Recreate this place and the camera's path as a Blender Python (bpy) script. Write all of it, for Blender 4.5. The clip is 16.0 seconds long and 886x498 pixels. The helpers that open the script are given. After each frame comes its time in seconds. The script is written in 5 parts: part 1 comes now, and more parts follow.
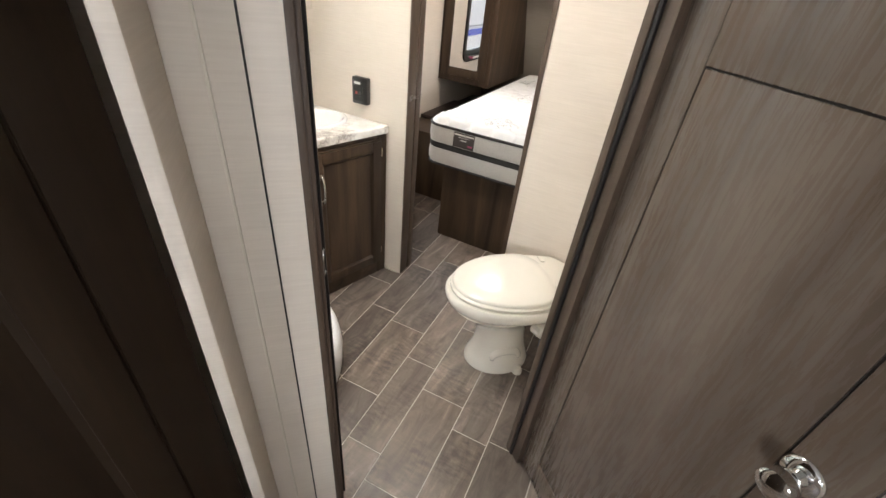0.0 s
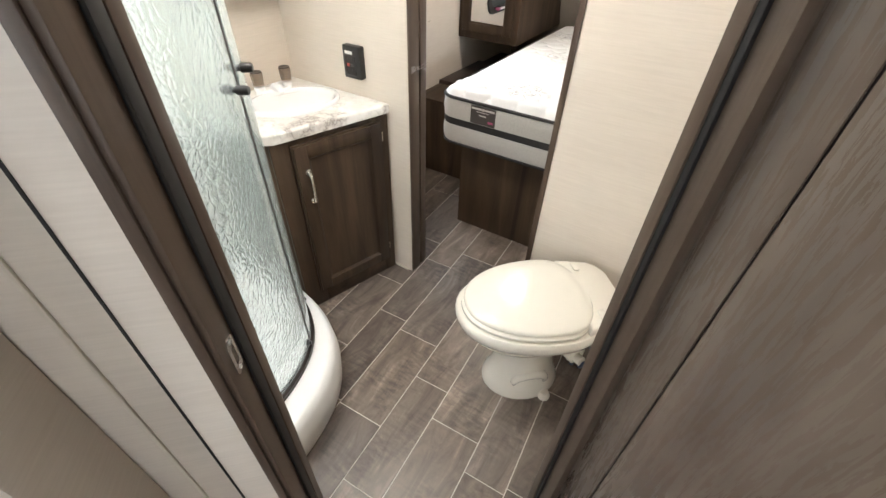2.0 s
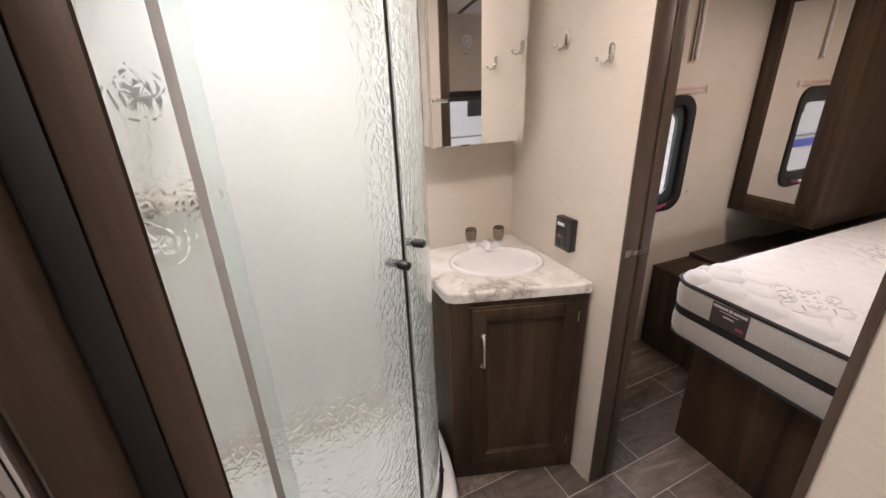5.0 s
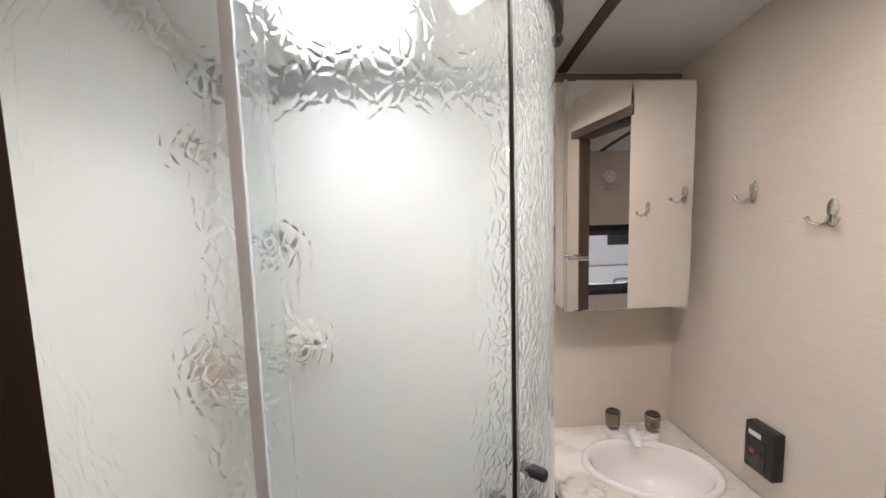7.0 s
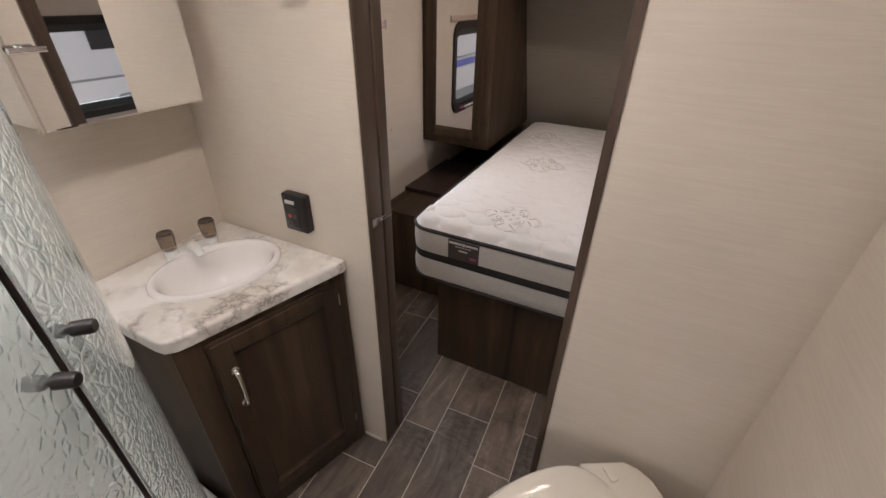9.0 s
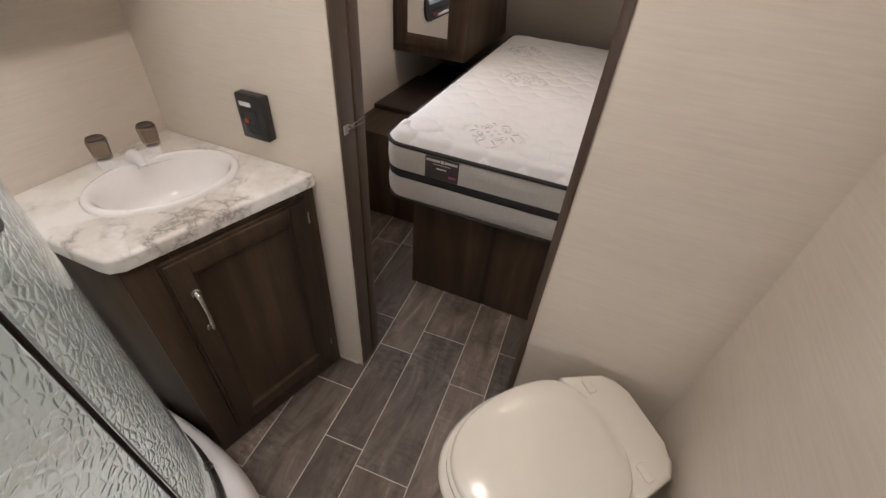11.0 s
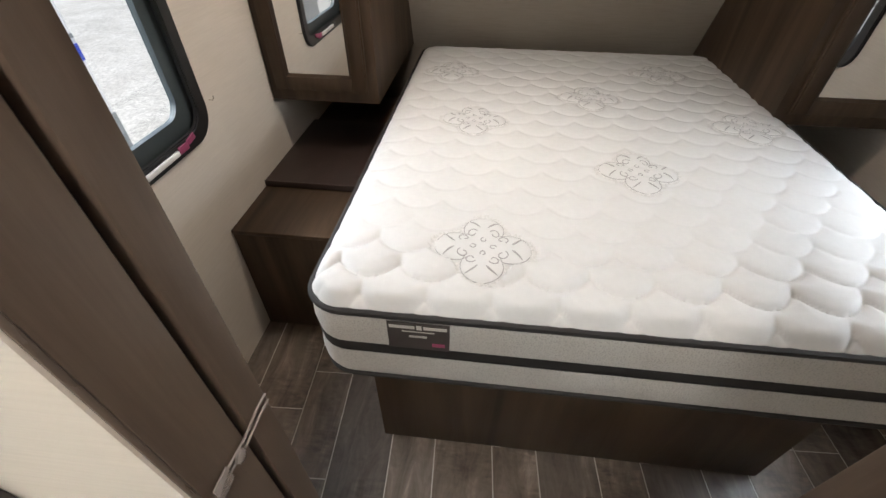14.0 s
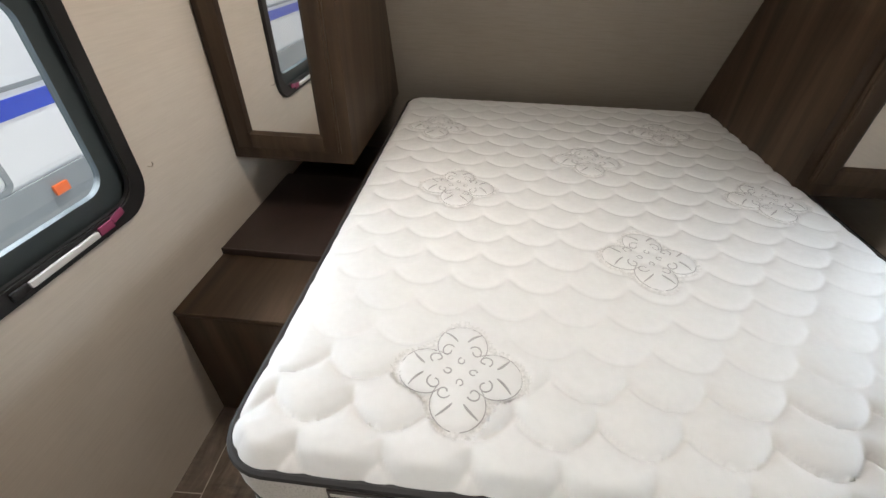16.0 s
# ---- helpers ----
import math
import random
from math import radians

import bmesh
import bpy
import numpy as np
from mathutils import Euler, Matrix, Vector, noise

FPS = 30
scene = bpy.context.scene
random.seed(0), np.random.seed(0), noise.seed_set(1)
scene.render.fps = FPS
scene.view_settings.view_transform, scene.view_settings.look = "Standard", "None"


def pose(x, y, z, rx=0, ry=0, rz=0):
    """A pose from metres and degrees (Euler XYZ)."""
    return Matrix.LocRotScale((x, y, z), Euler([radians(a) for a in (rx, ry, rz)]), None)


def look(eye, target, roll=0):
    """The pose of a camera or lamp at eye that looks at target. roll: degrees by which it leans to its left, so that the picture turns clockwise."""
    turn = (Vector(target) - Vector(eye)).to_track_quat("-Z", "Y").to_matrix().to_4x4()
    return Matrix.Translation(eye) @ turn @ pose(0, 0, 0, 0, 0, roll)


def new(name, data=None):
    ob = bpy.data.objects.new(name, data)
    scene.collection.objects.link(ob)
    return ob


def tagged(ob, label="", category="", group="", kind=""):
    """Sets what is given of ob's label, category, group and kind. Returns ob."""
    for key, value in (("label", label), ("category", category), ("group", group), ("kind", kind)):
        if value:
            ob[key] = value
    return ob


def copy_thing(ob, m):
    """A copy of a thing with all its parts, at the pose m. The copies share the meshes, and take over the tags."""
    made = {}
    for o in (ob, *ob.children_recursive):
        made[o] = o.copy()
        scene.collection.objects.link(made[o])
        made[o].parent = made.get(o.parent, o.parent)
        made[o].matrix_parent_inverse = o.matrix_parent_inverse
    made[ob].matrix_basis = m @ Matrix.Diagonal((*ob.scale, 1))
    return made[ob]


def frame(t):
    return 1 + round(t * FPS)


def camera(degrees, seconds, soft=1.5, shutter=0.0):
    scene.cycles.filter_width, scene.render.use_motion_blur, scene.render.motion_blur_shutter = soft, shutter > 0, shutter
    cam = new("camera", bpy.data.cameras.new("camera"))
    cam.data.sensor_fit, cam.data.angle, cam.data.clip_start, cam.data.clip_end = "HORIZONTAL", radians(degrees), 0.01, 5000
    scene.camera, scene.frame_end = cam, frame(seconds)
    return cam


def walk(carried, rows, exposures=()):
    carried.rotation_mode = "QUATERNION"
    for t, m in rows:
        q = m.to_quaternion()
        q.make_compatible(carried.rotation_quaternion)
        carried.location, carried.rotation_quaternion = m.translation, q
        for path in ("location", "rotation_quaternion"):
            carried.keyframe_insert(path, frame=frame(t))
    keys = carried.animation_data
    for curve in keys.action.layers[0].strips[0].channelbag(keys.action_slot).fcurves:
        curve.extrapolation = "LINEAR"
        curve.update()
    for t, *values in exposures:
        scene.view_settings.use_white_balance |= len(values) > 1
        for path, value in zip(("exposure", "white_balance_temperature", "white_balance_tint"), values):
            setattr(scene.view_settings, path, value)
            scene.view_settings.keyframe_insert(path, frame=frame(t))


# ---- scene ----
cam = camera(93.8, 16.0)
METRES, EYE, TILT, LEAN, TURN = 2.4, 1.5, 0.0, 0.0, 23.6
PATH = [
    (0, (0.379, 0.176, 1.582), (-0.32, 1.675, 0.457), 6.4),
    (0.5, (0.392, 0.2, 1.583), (-0.39, 1.661, 0.463), 3.7),
    (1, (0.409, 0.255, 1.573), (-0.397, 1.67, 0.411), 2.3),
    (1.5, (0.351, 0.402, 1.555), (-0.453, 1.778, 0.348), 1.9),
    (2, (0.288, 0.553, 1.548), (-0.494, 1.871, 0.263), 2.3),
    (2.5, (0.268, 0.652, 1.543), (-0.647, 1.858, 0.235), 0.8),
    (3, (0.257, 0.737, 1.563), (-0.887, 1.841, 0.35), -1.0),
    (3.5, (0.268, 0.803, 1.565), (-1.09, 1.852, 0.545), -1.8),
    (4, (0.267, 0.843, 1.585), (-1.213, 1.877, 0.724), -1.25),
    (4.2, (0.268, 0.848, 1.584), (-1.268, 1.812, 0.788), -1.0),
    (6.3, (0.037, 0.973, 1.625), (-1.838, 1.275, 0.998), -5.9),
    (6.5, (0.005, 0.975, 1.628), (-1.921, 1.255, 1.167), -4.1),
    (7, (-0.014, 0.991, 1.686), (-1.996, 1.143, 1.473), -1.6),
    (7.5, (-0.008, 0.99, 1.697), (-1.961, 1.38, 1.512), -1.1),
    (8, (-0.024, 1.001, 1.691), (-1.719, 1.953, 1.223), -1.9),
    (8.5, (-0.034, 1.019, 1.647), (-1.276, 2.361, 0.837), -1.8),
    (9, (-0.027, 1.025, 1.63), (-0.772, 2.557, 0.582), 1.2),
    (9.2, (-0.032, 1.026, 1.634), (-0.58, 2.587, 0.511), 3.6),
    (11.3, (-0.106, 1.065, 1.519), (-0.616, 2.495, 0.218), 5.6),
    (11.5, (-0.132, 1.102, 1.514), (-0.644, 2.554, 0.238), 6.2),
    (12, (-0.223, 1.256, 1.497), (-0.729, 2.731, 0.244), 4.8),
    (12.5, (-0.295, 1.417, 1.503), (-0.723, 2.909, 0.241), 2.5),
    (13, (-0.311, 1.532, 1.5), (-0.639, 3.039, 0.227), 0.9),
    (13.5, (-0.374, 1.665, 1.498), (-0.59, 3.181, 0.212), 0.8),
    (14, (-0.46, 1.789, 1.488), (-0.62, 3.278, 0.163), 0.4),
    (14.5, (-0.484, 1.869, 1.467), (-0.579, 3.326, 0.1), 1.5),
    (15, (-0.48, 1.948, 1.466), (-0.621, 3.373, 0.07), 0.9),
    (15.5, (-0.455, 2.03, 1.457), (-0.635, 3.487, 0.099), 0.7),
    (16, (-0.439, 2.06, 1.488), (-0.586, 3.644, 0.276), 1.4),
]
walk(cam, [(t, look(eye, target, roll)) for t, eye, target, roll in PATH],
     [(0, 0.64, 6350, 11), (1.5, 0.72, 6200, 9), (2.5, 0.58, 6350, 10), (3.5, 0.16, 6450, 13), (4.0, 0.06, 6650, 19), (6.5, -0.28, 6700, 23),
      (7.0, -0.38, 6500, 21), (7.5, -0.42, 6400, 21), (8.0, -0.52, 6250, 18), (8.5, -0.55, 6250, 19), (9.0, -0.50, 6600, 20), (11.5, -0.32, 6550, 16), (12.5, -0.12, 6180, 10), (13.0, -0.02, 6280, 10), (14.5, 0.12, 6300, 11), (16.0, 0.06, 6200, 9)])

# ---- light ----
world = bpy.data.worlds.new("sky")
scene.world = world
world.use_nodes = True
wt = world.node_tree
sky = wt.nodes.new("ShaderNodeTexSky")
sky.sky_type = "NISHITA"
sky.sun_disc = False
sky.sun_elevation, sky.sun_rotation = radians(68.6), radians(33.7)
wt.links.new(sky.outputs[0], wt.nodes["Background"].inputs[0])
wt.nodes["Background"].inputs[1].default_value = 0.11


def lamp(name, kind, m, power, colour=(1, 1, 1), size=0.1, size_y=None, label=""):
    d = bpy.data.lights.new(name, kind)
    d.energy, d.color = power, colour
    if kind == "AREA":
        d.size = size
        if size_y:
            d.shape, d.size_y = "RECTANGLE", size_y
    elif kind == "SUN":
        d.angle = size
    else:
        d.shadow_soft_size = size
    ob = new(name, d)
    ob.matrix_basis = m
    return ob


SUN_DIR = Vector((0.20, 0.30, 0.92))
lamp("sun", "SUN", look(SUN_DIR * 10, (0, 0, 0)), 4.8, (1, 0.96, 0.9), radians(0.6))
DAY = (0.88, 0.95, 1.0)
lamp("window_light_left", "AREA", look((-2.25, 2.66, 1.95), (-0.6, 2.72, 0.90)), 70, DAY, 1.7, 1.2)
lamp("window_light_right", "AREA", look((2.0, 2.70, 1.90), (0.0, 2.66, 0.95)), 104, DAY, 1.7, 1.2)
lamp("skylight_light", "AREA", look((-0.98, 0.86, 2.30), (-0.98, 0.86, 0)), 7.8, (0.98, 0.98, 0.97), 0.44, 0.27).data.spread = radians(165)
lamp("hall_window_light_right", "AREA", look((1.20, -0.75, 1.25), (-0.4, -0.6, 1.0)), 5.5, (0.96, 0.98, 1.0), 0.9, 0.6)
lamp("hall_window_light_rear", "AREA", look((-0.03, -2.7, 1.35), (0.1, 0, 1.2)), 15, (0.96, 0.98, 1.0), 0.5, 0.6)
lamp("bath_bulb", "AREA", look((-0.42, 1.38, 2.135), (-0.42, 1.38, 0)), 10.0, (1, 0.93, 0.84), 0.13)
lamp("bed_bulb", "AREA", look((-0.50, 3.06, 1.99), (-0.50, 2.9, 0)), 8.5, (1, 0.87, 0.73), 0.12)


# ---- materials ----
def material(name):
    m = bpy.data.materials.new(name)
    m.use_nodes = True
    return m, m.node_tree.nodes, m.node_tree.links, m.node_tree.nodes["Principled BSDF"]


def node(ns, kind, **values):
    n = ns.new(kind)
    for k, v in values.items():
        n.inputs[k].default_value = v
    return n


def coords(ns, ls, scale, rot=(0, 0, 0)):
    tc = ns.new("ShaderNodeTexCoord")
    mp = ns.new("ShaderNodeMapping")
    mp.inputs["Scale"].default_value = scale
    mp.inputs["Rotation"].default_value = [radians(a) for a in rot]
    ls.new(tc.outputs["Object"], mp.inputs["Vector"])
    return mp.outputs["Vector"]


def ramp(ns, ls, fac, stops):
    r = ns.new("ShaderNodeValToRGB")
    el = r.color_ramp.elements
    while len(el) < len(stops):
        el.new(0.5)
    for e, (p, c) in zip(el, stops):
        e.position, e.color = p, (*c, 1)
    ls.new(fac, r.inputs["Fac"])
    return r.outputs["Color"]


def mix(ns, ls, a, b, fac, mode="MIX"):
    m = ns.new("ShaderNodeMix")
    m.data_type, m.blend_type = "RGBA", mode
    for sock, v in ((m.inputs["Factor"], fac), (m.inputs["A"], a), (m.inputs["B"], b)):
        if isinstance(v, (int, float)):
            sock.default_value = v
        elif isinstance(v, tuple):
            sock.default_value = (*v, 1)
        else:
            ls.new(v, sock)
    return m.outputs["Result"]


def bump(ns, ls, p, height, strength, distance=0.002, normal=None):
    b = ns.new("ShaderNodeBump")
    b.inputs["Strength"].default_value, b.inputs["Distance"].default_value = strength, distance
    ls.new(height, b.inputs["Height"])
    if normal:
        ls.new(normal, b.inputs["Normal"])
    ls.new(b.outputs["Normal"], p.inputs["Normal"])
    return b.outputs["Normal"]


def noise_tex(ns, ls, vec, scale, detail=4, rough=0.55, distortion=0.0):
    n = node(ns, "ShaderNodeTexNoise", Scale=scale, Detail=detail, Roughness=rough, Distortion=distortion)
    ls.new(vec, n.inputs["Vector"])
    return n.outputs["Fac"]


def wood(name, dark, light, axis="z", rough=0.42, relief=0.12, fine=0.5):
    m, ns, ls, p = material(name)
    stretch = {"x": (0.7, 9, 9), "y": (9, 0.7, 9), "z": (9, 9, 0.7)}[axis]
    v = coords(ns, ls, stretch)
    big = noise_tex(ns, ls, v, 1.1, 3, 0.5, 0.8)
    v2 = coords(ns, ls, tuple(s * 7 for s in stretch))
    small = noise_tex(ns, ls, v2, 1.6, 5, 0.65, 0.4)
    mid = tuple(0.5 * (a + b) for a, b in zip(dark, light))
    c = ramp(ns, ls, big, [(0.30, dark), (0.52, mid), (0.72, light)])
    c2 = ramp(ns, ls, small, [(0.30, (0.62, 0.60, 0.58)), (0.7, (1.12, 1.1, 1.08))])
    ls.new(mix(ns, ls, c, c2, fine, "MULTIPLY"), p.inputs["Base Color"])
    rr = ns.new("ShaderNodeMapRange")
    rr.inputs["To Min"].default_value, rr.inputs["To Max"].default_value = rough - 0.07, rough + 0.1
    ls.new(small, rr.inputs["Value"])
    ls.new(rr.outputs[0], p.inputs["Roughness"])
    p.inputs["Specular IOR Level"].default_value = 0.28
    bump(ns, ls, p, small, relief, 0.001)
    return m


def paper(name, base, streak, rough=0.6):
    """Vinyl wallpaper with fine horizontal threads."""
    m, ns, ls, p = material(name)
    v = coords(ns, ls, (9, 9, 210))
    thread = noise_tex(ns, ls, v, 1.0, 5, 0.6)
    v2 = coords(ns, ls, (9, 9, 9))
    cloud = noise_tex(ns, ls, v2, 0.35, 3)
    c = ramp(ns, ls, thread, [(0.34, streak), (0.52, base), (0.75, tuple(min(1, 1.05 * k) for k in base))])
    c2 = ramp(ns, ls, cloud, [(0.3, (0.95, 0.945, 0.94)), (0.7, (1.02, 1.02, 1.02))])
    ls.new(mix(ns, ls, c, c2, 1.0, "MULTIPLY"), p.inputs["Base Color"])
    p.inputs["Roughness"].default_value = rough
    p.inputs["Specular IOR Level"].default_value = 0.35
    bump(ns, ls, p, thread, 0.12, 0.001)
    return m


def plain(name, base, rough=0.4, metal=0.0, coat=0.0, vary=0.05, scale=12.0, relief=0.03):
    m, ns, ls, p = material(name)
    v = coords(ns, ls, (1, 1, 1))
    n1 = noise_tex(ns, ls, v, scale, 4)
    lo, hi = tuple(k * (1 - vary) for k in base), tuple(min(1, k * (1 + vary)) for k in base)
    ls.new(ramp(ns, ls, n1, [(0.3, lo), (0.7, hi)]), p.inputs["Base Color"])
    p.inputs["Roughness"].default_value, p.inputs["Metallic"].default_value = rough, metal
    p.inputs["Coat Weight"].default_value = coat
    p.inputs["Coat Roughness"].default_value = 0.08
    if relief:
        n2 = noise_tex(ns, ls, v, scale * 14, 3)
        bump(ns, ls, p, n2, relief, 0.001)
    return m


def marble(name):
    m, ns, ls, p = material(name)
    v = coords(ns, ls, (1, 1, 1))
    n0 = node(ns, "ShaderNodeTexNoise", Scale=4.5, Detail=6, Roughness=0.6)
    ls.new(v, n0.inputs["Vector"])
    warp = ns.new("ShaderNodeMix")
    warp.data_type = "VECTOR"
    warp.inputs["Factor"].default_value = 0.30
    ls.new(v, warp.inputs["A"])
    ls.new(n0.outputs["Color"], warp.inputs["B"])
    vo = node(ns, "ShaderNodeTexVoronoi", Scale=17.0)
    vo.feature = "DISTANCE_TO_EDGE"
    ls.new(warp.outputs["Result"], vo.inputs["Vector"])
    veins = ramp(ns, ls, vo.outputs["Distance"], [(0.0, (0.34, 0.305, 0.275)), (0.06, (0.58, 0.545, 0.505)), (0.24, (0.79, 0.765, 0.72))])
    patch = ramp(ns, ls, noise_tex(ns, ls, v, 9, 5), [(0.42, (1, 1, 1)), (0.58, (0.72, 0.68, 0.64))])
    where = ramp(ns, ls, noise_tex(ns, ls, v, 7, 4), [(0.49, (0, 0, 0)), (0.63, (1, 1, 1))])
    c = mix(ns, ls, (0.80, 0.775, 0.73), veins, where)
    ls.new(mix(ns, ls, c, patch, 0.6, "MULTIPLY"), p.inputs["Base Color"])
    p.inputs["Roughness"].default_value = 0.28
    return m


def tile_mat(name):
    m, ns, ls, p = material(name)
    info = ns.new("ShaderNodeObjectInfo")
    tc = ns.new("ShaderNodeTexCoord")
    add = ns.new("ShaderNodeVectorMath")
    add.operation = "MULTIPLY_ADD"
    ls.new(info.outputs["Random"], add.inputs[0])
    add.inputs[1].default_value = (13, 29, 7)
    ls.new(tc.outputs["Object"], add.inputs[2])
    mp = ns.new("ShaderNodeMapping")
    mp.inputs["Scale"].default_value = (9, 2.2, 1)
    mp.inputs["Rotation"].default_value = (0, 0, radians(-2.7))
    ls.new(add.outputs[0], mp.inputs["Vector"])
    grain = noise_tex(ns, ls, mp.outputs[0], 1.5, 8, 0.68, 0.9)
    mp2 = ns.new("ShaderNodeMapping")
    mp2.inputs["Scale"].default_value = (22, 60, 1)
    ls.new(add.outputs[0], mp2.inputs["Vector"])
    saw = noise_tex(ns, ls, mp2.outputs[0], 1.0, 4, 0.6)
    c = ramp(ns, ls, grain, [(0.25, (0.068, 0.053, 0.044)), (0.43, (0.158, 0.130, 0.110)), (0.58, (0.232, 0.197, 0.170)), (0.74, (0.40, 0.35, 0.305))])
    tone = ramp(ns, ls, info.outputs["Random"], [(0.0, (0.52, 0.50, 0.50)), (0.22, (0.98, 0.90, 0.82)), (0.42, (0.70, 0.69, 0.70)), (0.62, (1.10, 1.04, 0.98)), (0.8, (0.82, 0.76, 0.70)), (1.0, (1.22, 1.14, 1.06))])
    c = mix(ns, ls, c, tone, 1.0, "MULTIPLY")
    sawc = ramp(ns, ls, saw, [(0.35, (0.58, 0.58, 0.60)), (0.65, (1.16, 1.15, 1.13))])
    where = ramp(ns, ls, noise_tex(ns, ls, add.outputs[0], 5, 2), [(0.45, (0.15, 0.15, 0.15)), (0.62, (1, 1, 1))])
    ls.new(mix(ns, ls, c, mix(ns, ls, (1.0, 1.0, 1.0), sawc, where), 1.0, "MULTIPLY"), p.inputs["Base Color"])
    p.inputs["Roughness"].default_value = 0.40
    bump(ns, ls, p, grain, 0.10, 0.001)
    return m


def rain_glass(name):
    m, ns, ls, p = material(name)
    p.inputs["Base Color"].default_value = (0.90, 0.985, 0.975, 1)
    p.inputs["Transmission Weight"].default_value = 0.80
    p.inputs["Roughness"].default_value = 0.14
    p.inputs["IOR"].default_value = 1.45
    v = coords(ns, ls, (1, 1, 0.8))
    n0 = node(ns, "ShaderNodeTexNoise", Scale=12.0, Detail=2.0)
    ls.new(v, n0.inputs["Vector"])
    warp = ns.new("ShaderNodeMix")
    warp.data_type = "VECTOR"
    warp.inputs["Factor"].default_value = 0.05
    ls.new(v, warp.inputs["A"])
    ls.new(n0.outputs["Color"], warp.inputs["B"])
    vo = node(ns, "ShaderNodeTexVoronoi", Scale=58.0)
    vo.feature = "DISTANCE_TO_EDGE"
    ls.new(warp.outputs["Result"], vo.inputs["Vector"])
    ridge = node(ns, "ShaderNodeMapRange")
    ridge.interpolation_type = "SMOOTHSTEP"
    ridge.inputs["From Max"].default_value = 0.26
    ls.new(vo.outputs["Distance"], ridge.inputs["Value"])
    p.inputs["Specular IOR Level"].default_value = 0.3
    bump(ns, ls, p, ridge.outputs[0], 0.25, 0.0030)
    return m


def clear_glass(name, tint=(1, 1, 1), rough=0.0):
    m, ns, ls, p = material(name)
    p.inputs["Base Color"].default_value = (*tint, 1)
    p.inputs["Transmission Weight"].default_value = 1.0
    p.inputs["Roughness"].default_value = rough
    p.inputs["IOR"].default_value = 1.45
    return m


def knit(name, base, cell=0.0045):
    m, ns, ls, p = material(name)
    v = coords(ns, ls, (1, 1, 1), (0, 0, 0))
    w = node(ns, "ShaderNodeTexVoronoi", Scale=1 / cell)
    ls.new(v, w.inputs["Vector"])
    c = ramp(ns, ls, w.outputs["Distance"], [(0.15, tuple(k * 0.76 for k in base)), (0.5, base)])
    ls.new(c, p.inputs["Base Color"])
    p.inputs["Roughness"].default_value = 0.85
    p.inputs["Sheen Weight"].default_value = 0.2
    bump(ns, ls, p, w.outputs["Distance"], 0.4, 0.002)
    return m


def gravel_mat(name):
    m, ns, ls, p = material(name)
    v = coords(ns, ls, (1, 1, 1))
    n1 = noise_tex(ns, ls, v, 1.3, 8, 0.7)
    n2 = noise_tex(ns, ls, v, 26, 5, 0.7)
    c = ramp(ns, ls, n1, [(0.35, (0.52, 0.50, 0.46)), (0.6, (0.66, 0.64, 0.60))])
    c2 = ramp(ns, ls, n2, [(0.35, (0.6, 0.6, 0.6)), (0.65, (1.1, 1.1, 1.1))])
    ls.new(mix(ns, ls, c, c2, 1.0, "MULTIPLY"), p.inputs["Base Color"])
    p.inputs["Roughness"].default_value = 0.95
    bump(ns, ls, p, n2, 0.8, 0.02)
    return m


def glow(name, colour, strength):
    m, ns, ls, p = material(name)
    p.inputs["Base Color"].default_value = (0.8, 0.8, 0.8, 1)
    p.inputs["Emission Color"].default_value = (*colour, 1)
    p.inputs["Emission Strength"].default_value = strength
    return m


CREAM = paper("cream_wallpaper", (0.69, 0.618, 0.535), (0.665, 0.592, 0.510))
TAUPE = paper("taupe_wall_panel", (0.285, 0.25, 0.208), (0.262, 0.228, 0.188), 0.55)
CEIL = plain("ceiling_white_vinyl", (0.74, 0.73, 0.71), 0.55, vary=0.03, scale=3)
WALNUT = wood("walnut_vertical", (0.029, 0.018, 0.011), (0.098, 0.064, 0.040), "z")
WALNUT_X = wood("walnut_along_x", (0.029, 0.018, 0.011), (0.098, 0.064, 0.040), "x")
WALNUT_Y = wood("walnut_along_y", (0.029, 0.018, 0.011), (0.098, 0.064, 0.040), "y")
TRIM = wood("trim_wood", (0.080, 0.055, 0.040), (0.142, 0.103, 0.076), "z", 0.4)
TRIM_X = wood("trim_wood_across", (0.080, 0.055, 0.040), (0.142, 0.103, 0.076), "x", 0.4)
DOORWOOD = wood("door_wood_grey_brown", (0.100, 0.073, 0.055), (0.190, 0.147, 0.115), "z", 0.26, 0.05, fine=0.14)
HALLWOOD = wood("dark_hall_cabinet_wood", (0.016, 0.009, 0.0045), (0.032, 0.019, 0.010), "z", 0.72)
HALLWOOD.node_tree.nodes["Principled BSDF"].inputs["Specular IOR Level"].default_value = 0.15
GOLDWOOD = wood("overhead_door_wood", (0.12, 0.075, 0.042), (0.20, 0.13, 0.075), "x", 0.4)
BLACK = plain("black_plastic", (0.018, 0.017, 0.017), 0.35, vary=0.1)
RUBBER = plain("black_seal", (0.012, 0.010, 0.009), 0.7)
BRONZE = plain("oil_rubbed_bronze", (0.035, 0.026, 0.022), 0.33, 0.6)
CHROME = plain("polished_chrome", (0.80, 0.80, 0.80), 0.08, 1.0, vary=0.01, relief=0)
NICKEL = plain("brushed_nickel", (0.62, 0.58, 0.52), 0.24, 1.0, vary=0.03)
STEEL = plain("satin_steel", (0.55, 0.55, 0.54), 0.35, 1.0)
BONE = plain("bone_china", (0.80, 0.755, 0.665), 0.12, coat=0.5, vary=0.012, relief=0.0)
